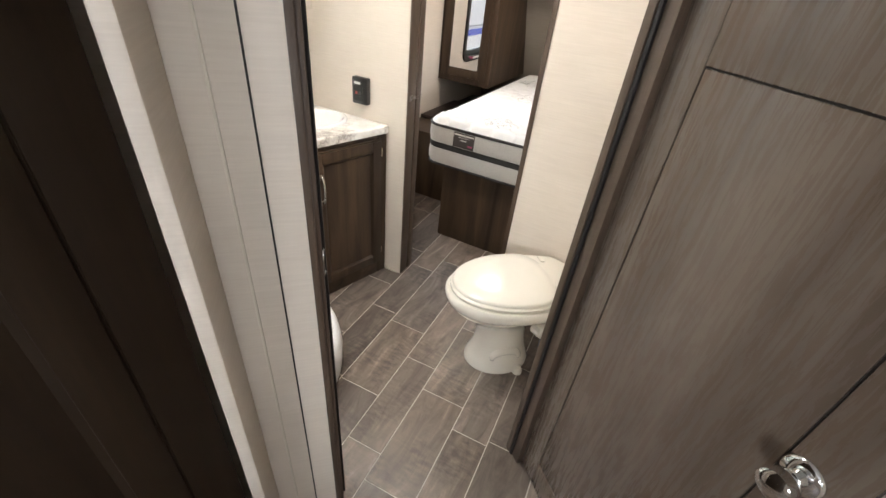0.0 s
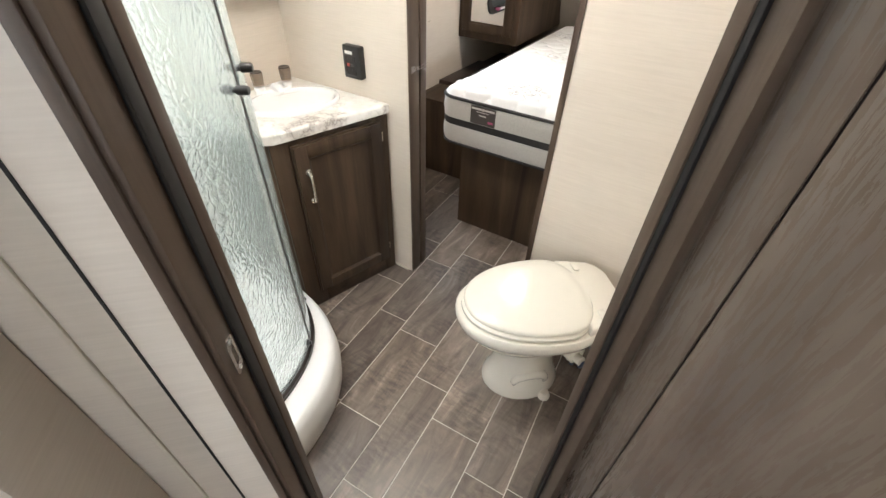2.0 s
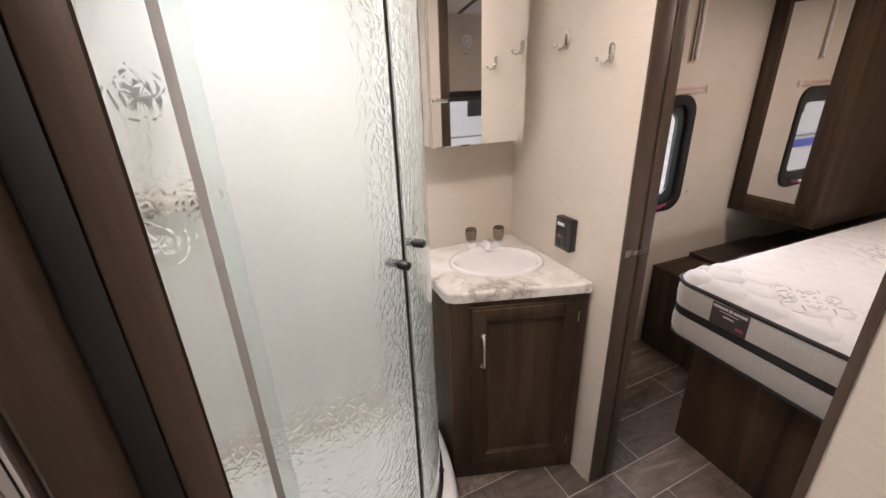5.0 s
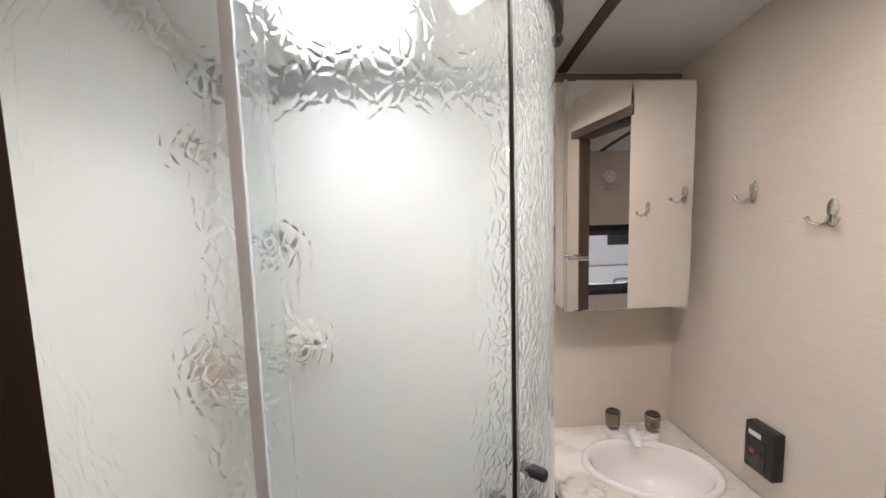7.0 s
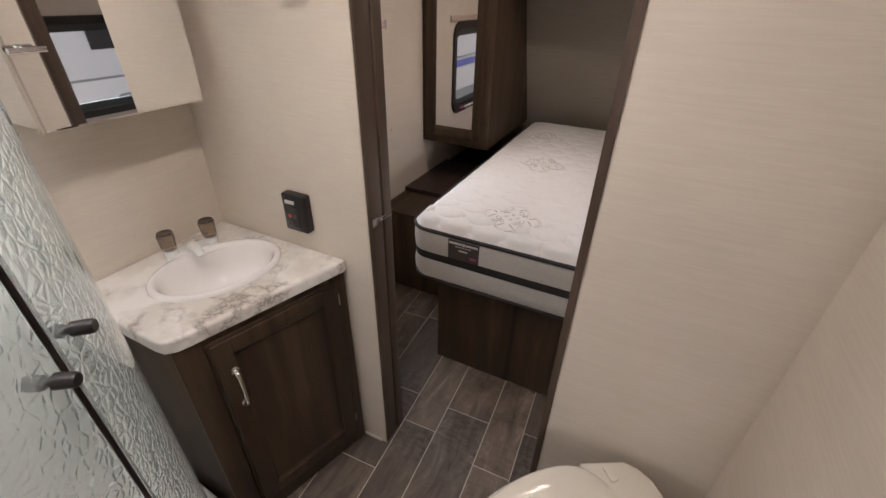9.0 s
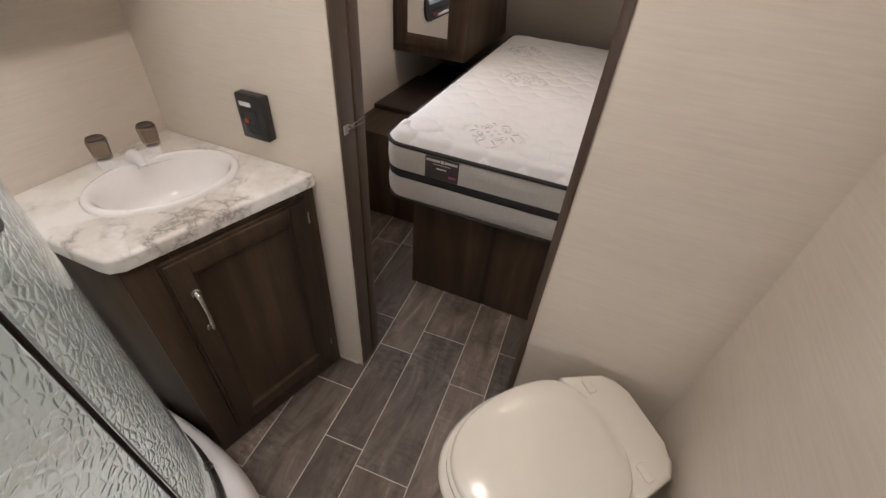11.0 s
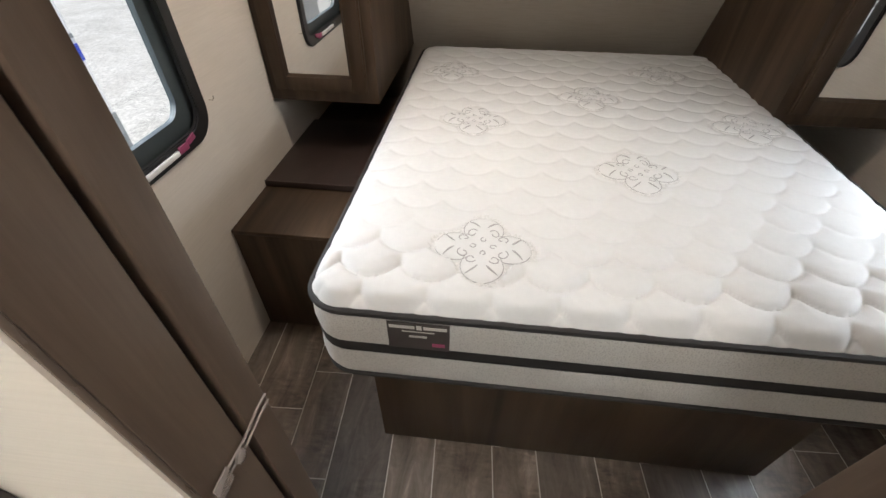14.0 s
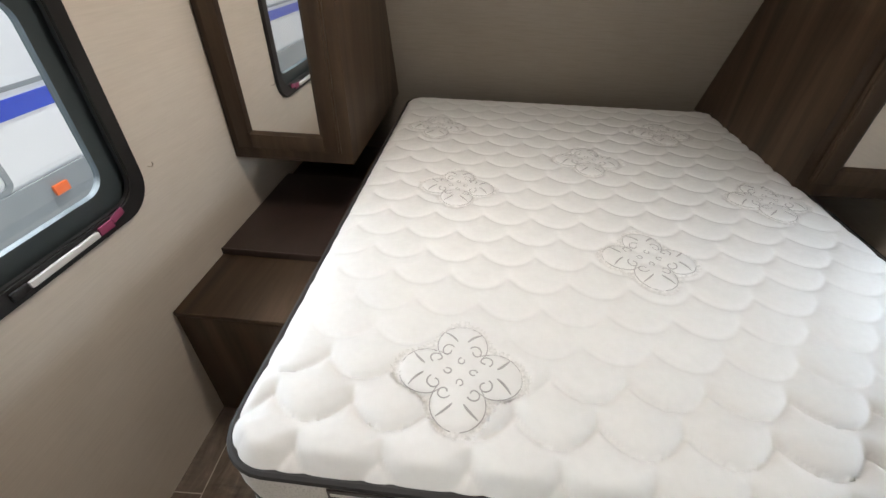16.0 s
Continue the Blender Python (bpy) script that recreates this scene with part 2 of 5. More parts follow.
BONE_PLASTIC = plain("bone_plastic", (0.80, 0.755, 0.665), 0.22, coat=0.25, vary=0.012, relief=0.0)
SINK = plain("sink_white", (0.84, 0.815, 0.79), 0.15, coat=0.4, vary=0.01, relief=0.0)
PAN = plain("shower_pan_white", (0.84, 0.84, 0.83), 0.3, vary=0.02)
SURROUND = plain("shower_surround_white", (0.82, 0.815, 0.80), 0.6, vary=0.02)
SURROUND.node_tree.nodes["Principled BSDF"].inputs["Specular IOR Level"].default_value = 0.25
MARBLE = marble("laminate_marble")
TILE = tile_mat("floor_tile_taupe")
GROUT = plain("grout_light", (0.60, 0.55, 0.48), 0.8, vary=0.1, scale=40)
RAIN = rain_glass("rain_glass")
FLATGLASS = clear_glass("smooth_back_of_rain_glass", (0.94, 0.99, 0.975), 0.06)
FLATGLASS.node_tree.nodes["Principled BSDF"].inputs["Specular IOR Level"].default_value = 0.1
PANE = clear_glass("window_glass", (0.97, 0.99, 0.99))
SMOKE = clear_glass("smoked_acrylic", (0.42, 0.36, 0.31), 0.05)
ACRYLIC = plain("clear_acrylic", (0.58, 0.50, 0.46), 0.15, coat=0.6)
ACRYLIC.node_tree.nodes["Principled BSDF"].inputs["Transmission Weight"].default_value = 0.6
FROST = clear_glass("frosted_panel", (0.88, 0.87, 0.83), 0.45)
MIRROR = plain("mirror_silver", (0.90, 0.90, 0.89), 0.015, 1.0, vary=0.0, relief=0)
QUILT = plain("quilted_white_knit", (0.73, 0.725, 0.72), 0.85, vary=0.02, scale=60, relief=0.15)
GREYKNIT = knit("grey_knit_border", (0.50, 0.48, 0.45))
PIPING = plain("black_piping", (0.022, 0.020, 0.020), 0.7)
BAND = plain("black_band", (0.018, 0.017, 0.017), 0.75)
THREAD = plain("grey_embroidery", (0.40, 0.395, 0.39), 0.8)
FUZZ = plain("pale_grey_stipple", (0.69, 0.68, 0.67), 0.9, vary=0.16, scale=150)
LABELGREY = plain("label_dark", (0.055, 0.045, 0.042), 0.6)
PALE = plain("pale_print", (0.55, 0.53, 0.5), 0.6)
PINK = plain("magenta_tape", (0.33, 0.06, 0.14), 0.5)
WHITEPL = plain("white_plastic", (0.78, 0.77, 0.75), 0.35, vary=0.02)
REDPL = plain("red_button", (0.35, 0.03, 0.02), 0.4)
DARKPAD = plain("dark_brown_vinyl_pad", (0.040, 0.026, 0.022), 0.45, vary=0.15)
GRAVEL = gravel_mat("pale_gravel")
RVWHITE = plain("gelcoat_white", (0.80, 0.80, 0.80), 0.3, vary=0.02, scale=2)
RVBLUE = plain("blue_stripe", (0.02, 0.06, 0.50), 0.35)
RVGREY = plain("grey_skirt", (0.24, 0.26, 0.27), 0.45)
ORANGE = plain("amber_marker", (0.75, 0.13, 0.02), 0.4)
LAMPGLOW = glow("lamp_lens_glow", (1.0, 0.86, 0.68), 9.0)
BEDGLOW = glow("bed_lamp_glow", (1.0, 0.82, 0.60), 12.0)
DOME = clear_glass("skylight_dome", (0.97, 0.98, 0.98), 0.35)


# ---- building helpers ----
def basis(ob):
    m = ob.matrix_basis.copy()
    while ob.parent:
        ob = ob.parent
        m = ob.matrix_basis @ m
    return m


def shade(me, angle=35):
    for p in me.polygons:
        p.use_smooth = True
    me.set_sharp_from_angle(angle=radians(angle))


def part(name, bm, mat, parent=None, label="", local=False, smooth=35, shadow=True):
    """One mesh object from bm (world coordinates unless local) under a thing or part."""
    if parent is not None and not local:
        bm.transform(basis(parent).inverted())
    me = bpy.data.meshes.new(name)
    bmesh.ops.recalc_face_normals(bm, faces=bm.faces)
    bm.to_mesh(me)
    bm.free()
    me.materials.append(mat)
    shade(me, smooth)
    ob = new(name, me)
    if parent is not None:
        ob.parent = parent
    if label:
        ob["label"] = label
    if not shadow:
        ob.visible_shadow = False
    return ob


def thing(name, loc, label, category, group="", rot=0):
    e = new(name)
    e.empty_display_size = 0.05
    e.matrix_basis = pose(*loc, 0, 0, rot)
    return tagged(e, label, category, group)


def structure(name, bm, mat, label="", category="", smooth=35, m=None):
    if m is not None:
        bm.transform(m)
    ob = part(name, bm, mat, smooth=smooth)
    return tagged(ob, label, category, kind="structure")


def box(x0, x1, y0, y1, z0, z1, bevel=0.0, bm=None, seg=2):
    bm = bm or bmesh.new()
    vs = [bm.verts.new((x, y, z)) for x in (x0, x1) for y in (y0, y1) for z in (z0, z1)]
    fs = [bm.faces.new([vs[i] for i in f]) for f in ((0, 1, 3, 2), (4, 6, 7, 5), (0, 4, 5, 1), (2, 3, 7, 6), (0, 2, 6, 4), (1, 5, 7, 3))]
    if bevel:
        es = {e for f in fs for e in f.edges}
        bmesh.ops.bevel(bm, geom=list(es), offset=bevel, segments=seg, profile=0.5, affect="EDGES")
    return bm


def prism(pts, z0, z1, bevel=0.0, bm=None, seg=2):
    """A plan outline raised from z0 to z1."""
    bm = bm or bmesh.new()
    lo = [bm.verts.new((x, y, z0)) for x, y in pts]
    hi = [bm.verts.new((x, y, z1)) for x, y in pts]
    fs = [bm.faces.new(lo[::-1]), bm.faces.new(hi)]
    n = len(pts)
    for i in range(n):
        fs.append(bm.faces.new((lo[i], lo[(i + 1) % n], hi[(i + 1) % n], hi[i])))
    if bevel:
        es = [e for f in fs[:2] for e in f.edges]
        bmesh.ops.bevel(bm, geom=es, offset=bevel, segments=seg, profile=0.5, affect="EDGES")
    return bm


def turned(bm, m):
    bm.transform(m)
    return bm


def swap_yz(bm, y):
    """A plan prism (x, y) laid up as a panel in x and z, its depth along y from y."""
    bm.transform(Matrix(((1, 0, 0, 0), (0, 0, 1, y), (0, 1, 0, 0), (0, 0, 0, 1))))
    return bm


def swap_xz(bm, x):
    """A plan prism whose first axis is y and second is z, its depth along x from x."""
    bm.transform(Matrix(((0, 0, 1, x), (1, 0, 0, 0), (0, 1, 0, 0), (0, 0, 0, 1))))
    return bm


def rounded(x0, x1, y0, y1, r, n=6):
    pts = []
    for cx, cy, a0 in ((x1 - r, y1 - r, 0), (x0 + r, y1 - r, 90), (x0 + r, y0 + r, 180), (x1 - r, y0 + r, 270)):
        for i in range(n + 1):
            a = radians(a0 + 90 * i / n)
            pts.append((cx + r * math.cos(a), cy + r * math.sin(a)))
    return pts


def ring(outer, inner, z0, z1, bm=None):
    """A frame between two outlines with the same count of points."""
    bm = bm or bmesh.new()
    rows = [[bm.verts.new((x, y, z)) for x, y in pts] for pts, z in ((outer, z0), (outer, z1), (inner, z1), (inner, z0))]
    n = len(outer)
    for a in range(4):
        r0, r1 = rows[a], rows[(a + 1) % 4]
        for i in range(n):
            bm.faces.new((r0[i], r0[(i + 1) % n], r1[(i + 1) % n], r1[i]))
    return bm


def lathe(profile, n=32, bm=None, m=None, sx=1.0, sy=1.0):
    """(radius, z) pairs turned round z."""
    bm2 = bmesh.new()
    rows = []
    for r, z in profile:
        if r < 1e-5:
            rows.append([bm2.verts.new((0, 0, z))])
        else:
            rows.append([bm2.verts.new((sx * r * math.cos(2 * math.pi * i / n), sy * r * math.sin(2 * math.pi * i / n), z)) for i in range(n)])
    for a, b in zip(rows, rows[1:]):
        for i in range(n):
            j = (i + 1) % n
            if len(a) == 1 and len(b) == 1:
                continue
            if len(a) == 1:
                bm2.faces.new((a[0], b[i], b[j]))
            elif len(b) == 1:
                bm2.faces.new((a[i], a[j], b[0]))
            else:
                bm2.faces.new((a[i], a[j], b[j], b[i]))
    if m is not None:
        bm2.transform(m)
    if bm is None:
        return bm2
    return join(bm, bm2)


def join(bm, other):
    me = bpy.data.meshes.new("tmp")
    other.to_mesh(me)
    other.free()
    bm.from_mesh(me)
    bpy.data.meshes.remove(me)
    return bm


def tube(points, r, n=10, closed=False, bm=None):
    """A round bar along points."""
    bm = bm or bmesh.new()
    pts = [Vector(p) for p in points]
    rows = []
    k = len(pts)
    up = Vector((0, 0, 1))
    side = None
    for i, p in enumerate(pts):
        a = pts[(i - 1) % k] if closed or i > 0 else p
        b = pts[(i + 1) % k] if closed or i < k - 1 else p
        d = (b - a).normalized()
        if side is None:
            side = d.cross(up if abs(d.z) < 0.9 else Vector((1, 0, 0))).normalized()
        side = (side - d * side.dot(d)).normalized()
        other = d.cross(side)
        rr = r[i] if isinstance(r, (list, tuple)) else r
        rows.append([bm.verts.new(p + rr * (math.cos(2 * math.pi * j / n) * side + math.sin(2 * math.pi * j / n) * other)) for j in range(n)])
    for i in range(k if closed else k - 1):
        a, b = rows[i], rows[(i + 1) % k]
        for j in range(n):
            bm.faces.new((a[j], a[(j + 1) % n], b[(j + 1) % n], b[j]))
    if not closed:
        bm.faces.new(rows[0][::-1])
        bm.faces.new(rows[-1])
    return bm


def sheet(line, z0, z1, thick, bm=None, back=0):
    """An upright sheet along a plan line, of a given thickness."""
    bm = bm or bmesh.new()
    k = len(line)
    offs = []
    for i in range(k):
        a, b = Vector(line[max(i - 1, 0)]), Vector(line[min(i + 1, k - 1)])
        d = (b - a).normalized()
        offs.append(Vector((d.y, -d.x)) * thick)
    rows = []
    for (x, y), o in zip(line, offs):
        rows.append([bm.verts.new(c) for c in ((x, y, z0), (x, y, z1), (x + o.x, y + o.y, z1), (x + o.x, y + o.y, z0))])
    for a, b in zip(rows, rows[1:]):
        for j in range(4):
            f = bm.faces.new((a[j], a[(j + 1) % 4], b[(j + 1) % 4], b[j]))
            f.material_index = back if j == 2 else 0
    bm.faces.new(rows[0][::-1])
    bm.faces.new(rows[-1])
    return bm


DIAG = pose(0, 0, 0, 0, 0, 45)
VX, VY = 0.08, 2.245
XL, XR, YP, YQ = -1.36, 1.10, 1.89, 2.0
XB = 0.375
YW = 1.935
CH = 2.27


def ceil_z(x):
    return 2.225 - 0.125 * ((x + 0.13) / 1.23) ** 2


# ---- shell ----
def wall_with_hole(a0, a1, z0, z1, hole, x0, x1):
    """A wall in the y-z plane between x0 and x1, with one rounded hole (y0, y1, z0, z1, r)."""
    h0, h1, hz0, hz1, r = hole
    n = 6
    inner = rounded(h0, h1, hz0, hz1, r, n)
    outer = []
    for cx, cy in ((a1, z1), (a0, z1), (a0, z0), (a1, z0)):
        outer += [(cx, cy)] * (n + 1)
    bm = bmesh.new()
    rows = {}
    k = len(inner)
    corners = [(a1, z1), (a0, z1), (a0, z0), (a1, z0)]
    for x in (x0, x1):
        vi = [bm.verts.new((x, y, z)) for y, z in inner]
        vo = [bm.verts.new((x, y, z)) for y, z in corners]
        rows[x] = (vi, vo)
        for c in range(4):
            for i in range(n):
                bm.faces.new((vo[c], vi[c * (n + 1) + i], vi[c * (n + 1) + i + 1]))
            bm.faces.new((vo[c], vi[c * (n + 1) + n], vi[((c + 1) * (n + 1)) % k], vo[(c + 1) % 4]))
    (vi0, vo0), (vi1, vo1) = rows[x0], rows[x1]
    for i in range(k):
        bm.faces.new((vi0[i], vi0[(i + 1) % k], vi1[(i + 1) % k], vi1[i]))
    for c in range(4):
        bm.faces.new((vo0[c], vo0[(c + 1) % 4], vo1[(c + 1) % 4], vo1[c]))
    return bm


WIN = (2.345, 2.968, 0.885, 1.455, 0.075)
structure("wall_left_bedroom", wall_with_hole(1.945, 4.5, -0.05, CH, WIN, XL - 0.07, XL), CREAM, "cream textured wall panel with a window opening", "wall")
structure("wall_left_bath", box(XL - 0.07, XL, 0.30, 1.945, -0.05, CH), CREAM, "cream textured wall panel behind the vanity", "wall")
structure("wall_left_hall", box(XL - 0.07, XL, -2.6, 0.30, -0.05, CH), CREAM, "cream wall panel", "wall")
structure("wall_right_bedroom", wall_with_hole(1.945, 4.5, -0.05, CH, WIN, XR, XR + 0.07), CREAM, "cream textured wall panel with a window opening", "wall")
HWIN = (-1.25, -0.25, 0.95, 1.60, 0.075)
structure("wall_right_hall", wall_with_hole(-2.6, 1.945, -0.05, CH, HWIN, XR, XR + 0.07), CREAM, "cream wall panel with a window opening", "wall")
structure("wall_rear", turned(wall_with_hole(-1.10, 1.36, -0.05, CH, (-0.95, 0.35, 1.0, 1.72, 0.075), 0, 0.07), Matrix(((0, -1, 0, 0), (1, 0, 0, -2.67), (0, 0, 1, 0), (0, 0, 0, 1)))), CREAM, "cream wall panel with a wide window opening", "wall")
structure("wall_front_cap", box(XL - 0.07, XR + 0.07, 4.5, 4.56, -0.05, CH), TAUPE, "plain end wall behind the bed", "wall")

# partition between bath and bedroom: two leaves each side of a pocket
structure("wall_partition_left", box(XL, -0.6955, YP, 1.958, 0, CH - 0.03), CREAM, "cream wallpapered partition beside the bedroom doorway", "wall")
structure("wall_partition_left_back", box(XL, -0.712, YQ - 0.024, YQ, 0, CH - 0.03), CREAM, "cream wallpapered partition on the bedroom side", "wall")
structure("wall_partition_right", box(-0.0865, XR, YW, YW + 0.045, 0, CH - 0.03), CREAM, "cream wallpapered partition behind the toilet", "wall")
structure("wall_partition_head", box(-0.712, -0.0867, YP, YQ, 2.04, CH - 0.03), CREAM, "cream strip of wall over the bedroom doorway", "wall")
structure("wall_bath_right", box(XB, XB + 0.05, 1.20, YW, 0, CH - 0.03), CREAM, "cream wallpapered side wall beside the toilet", "wall")
structure("wall_shower_rear", box(XL, -0.46, 0.34, 0.39, 0, CH - 0.03), CREAM, "plain wall behind the shower", "wall")

# jambs and head of the bedroom doorway
dw = thing("door_1", (-0.70, 1.945, 0), "dark brown doorway trim with a pocket for a sliding door", "doorway")
dw["kind"] = "structure"
part("jamb", box(-0.6953, -0.6915, 1.898, 1.962, 0.0, 2.02, 0.0015), TRIM, dw)
part("jamb_edge", box(-0.6952, -0.6925, 1.8925, 1.8978, 0.0, 2.02, 0.001), DOORWOOD, dw)
part("jamb", box(-0.716, -0.692, YQ - 0.026, YQ + 0.015, 0.0, 2.02, 0.003), TRIM, dw)
# Black strip in the slot stands in for the shade inside the pocket.
part("pocket_door_edge", box(-0.80, -0.706, 1.9600, 1.9732, 0.012, 2.0, 0.001), RUBBER, dw)
part("jamb", box(-0.104, -0.0868, YW - 0.002, YW + 0.049, 0.0, 2.02, 0.003), TRIM, dw)
part("casing", box(-0.104, -0.083, YW - 0.006, YW - 0.0022, 0.0, 2.05, 0.001), TRIM, dw)
part("head_jamb", box(-0.716, -0.084, YP - 0.006, YQ + 0.006, 2.02, 2.06, 0.003), TRIM_X, dw)
part("floor_guide", box(-0.130, -0.106, 1.945, 1.975, 0.0, 0.05, 0.004), STEEL, dw, "small steel door guide on the floor")

# diagonal wall with the bathroom doorway, in its own axes: along the wall, then across it
H0, H1, SL, SR = 0.571, 0.700, 0.384, 1.092
H2 = 0.636
structure("wall_diagonal_left", box(-0.16, SL, H0, H1, 0, CH - 0.03), CREAM, "light linen-look wall panel beside the bathroom door", "wall", m=DIAG)
structure("wall_diagonal_right", box(SR, 1.905, H0, H2, 0, CH - 0.03), CREAM, "cream wall panel behind the open door", "wall", m=DIAG)
structure("wall_diagonal_head", box(SL, SR, H0, H2, 2.045, CH - 0.03), CREAM, "cream wall over the bathroom door", "wall", m=DIAG)
dr = new("door_2")
dr.matrix_basis = DIAG
tagged(dr, "dark brown door frame of the bathroom with a chrome strike plate", "door frame", kind="structure")
part("casing", box(SL - 0.012, SL + 0.003, H0 - 0.010, H0 + 0.0005, 0, 2.05, 0.002), TRIM, dr, local=True)
# Bath side casing: the door's shadow is put into its near-black colour.
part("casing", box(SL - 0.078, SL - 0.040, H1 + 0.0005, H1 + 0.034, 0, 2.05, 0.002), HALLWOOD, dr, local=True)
part("jamb", box(SL, SL + 0.012, H0 - 0.004, H1, 0, 2.03, 0.002), TRIM, dr, local=True)
part("door_stop", box(SL + 0.012, SL + 0.020, H0 + 0.082, H1 - 0.012, 0, 2.02, 0.002), TRIM, dr, local=True)
part("seal", box(SL + 0.012, SL + 0.019, H0 + 0.050, H0 + 0.0815, 0, 2.02, 0.003), RUBBER, dr, "black foam seal", local=True)
part("jamb", box(1.055, SR, H0 - 0.004, H2 + 0.006, 0, 2.03, 0.002), TRIM, dr, local=True)
part("door_stop", box(1.044, 1.055, H0 + 0.046, H2 + 0.006, 0, 2.02, 0.002), TRIM, dr, local=True)
part("seal", box(1.047, 1.055, H0 + 0.033, H0 + 0.0455, 0, 2.02, 0.002), RUBBER, dr, "black foam seal", local=True)
part("head_jamb", box(SL, SR, H0 - 0.004, H2 + 0.006, 2.03, 2.045, 0.002), TRIM_X, dr, local=True)
sp = rounded(H0 + 0.014, H0 + 0.044, 1.005, 1.075, 0.012)
hole = rounded(H0 + 0.022, H0 + 0.036, 1.022, 1.058, 0.005)
part("strike_plate", swap_xz(ring(sp, hole, 0, 0.0025), SL + 0.0122), CHROME, dr, "chrome strike plate", local=True)
for zz in (1.012, 1.068):
    part("screw", lathe([(0.004, 0), (0.004, 0.001), (0, 0.002)], 10, m=Matrix.Translation((SL + 0.0148, H0 + 0.029, zz)) @ pose(0, 0, 0, 0, 90, 0)), STEEL, dr, local=True)

# ceiling: one arched sheet with a hole over the shower
SKY = (-1.23, -0.73, 0.70, 1.02)
bm = bmesh.new()
xs = sorted({XL - 0.07, -1.30, SKY[0], -1.1, -0.95, -0.85, SKY[1], -0.6, -0.45, -0.3, -0.13, 0.05, 0.2, 0.4, 0.6, 0.8, 1.0, XR + 0.07})
ys = [-2.67, SKY[2], SKY[3], 4.56]
for j in range(3):
    for i in range(len(xs) - 1):
        if j == 1 and SKY[0] <= xs[i] < SKY[1]:
            continue
        q = [(xs[i], ys[j]), (xs[i + 1], ys[j]), (xs[i + 1], ys[j + 1]), (xs[i], ys[j + 1])]
        bm.faces.new([bm.verts.new((x, y, ceil_z(x))) for x, y in q])
bmesh.ops.remove_doubles(bm, verts=bm.verts, dist=1e-4)
bmesh.ops.solidify(bm, geom=bm.faces, thickness=-0.05)
structure("ceiling", bm, CEIL, "white arched vinyl ceiling", "ceiling")


def arched(x0, x1, y0, y1, drop, top=0.0):
    """A strip under the arched ceiling."""
    bm = bmesh.new()
    n = 14
    rows = []
    for i in range(n + 1):
        x = x0 + (x1 - x0) * i / n
        z = ceil_z(x)
        rows.append([bm.verts.new(c) for c in ((x, y0, z - drop), (x, y1, z - drop), (x, y1, z + top), (x, y0, z + top))])
    for a, b in zip(rows, rows[1:]):
        for j in range(4):
            bm.faces.new((a[j], a[(j + 1) % 4], b[(j + 1) % 4], b[j]))
    bm.faces.new(rows[0][::-1])
    bm.faces.new(rows[-1])
    return bm


structure("trim_ceiling_seam_bath", arched(XL, XB, 1.475, 1.507, 0.006), TRIM_X, "dark brown batten over a ceiling seam", "trim")
structure("trim_ceiling_seam_bed", arched(XL, XR, 2.60, 2.635, 0.006), TRIM_X, "dark brown batten over a ceiling seam", "trim")
structure("trim_ceiling_bed_edge", arched(XL, XR, 2.93, 2.97, 0.012), TRIM_X, "dark brown edge strip where the ceiling meets the soffit", "trim")
structure("trim_wall_top_bath", box(XL, XL + 0.012, 1.40, 1.889, 2.065, 2.09, 0.003), wood("crown_wood", (0.16, 0.115, 0.075), (0.28, 0.21, 0.14), "y"), "light brown strip along the top of the wall", "trim")
structure("trim_partition_base", box(-0.80, -0.717, YP - 0.008, YP, 0, 0.012, 0.002), plain("pale_base_strip", (0.62, 0.56, 0.46), 0.5), "thin pale strip at the foot of the partition", "trim")

# skylight over the shower
sk = thing("skylight", (-0.98, 0.86, 2.2), "white framed skylight with a frosted dome over the shower", "skylight")
o, i2 = rounded(SKY[0] - 0.03, SKY[1] + 0.03, SKY[2] - 0.03, SKY[3] + 0.03, 0.04), rounded(SKY[0] + 0.004, SKY[1] - 0.004, SKY[2] + 0.004, SKY[3] - 0.004, 0.03)
part("frame", ring(o, i2, 2.10, 2.30), WHITEPL, sk)
part("dome", box(SKY[0], SKY[1], SKY[2], SKY[3], 2.34, 2.345), DOME, sk)


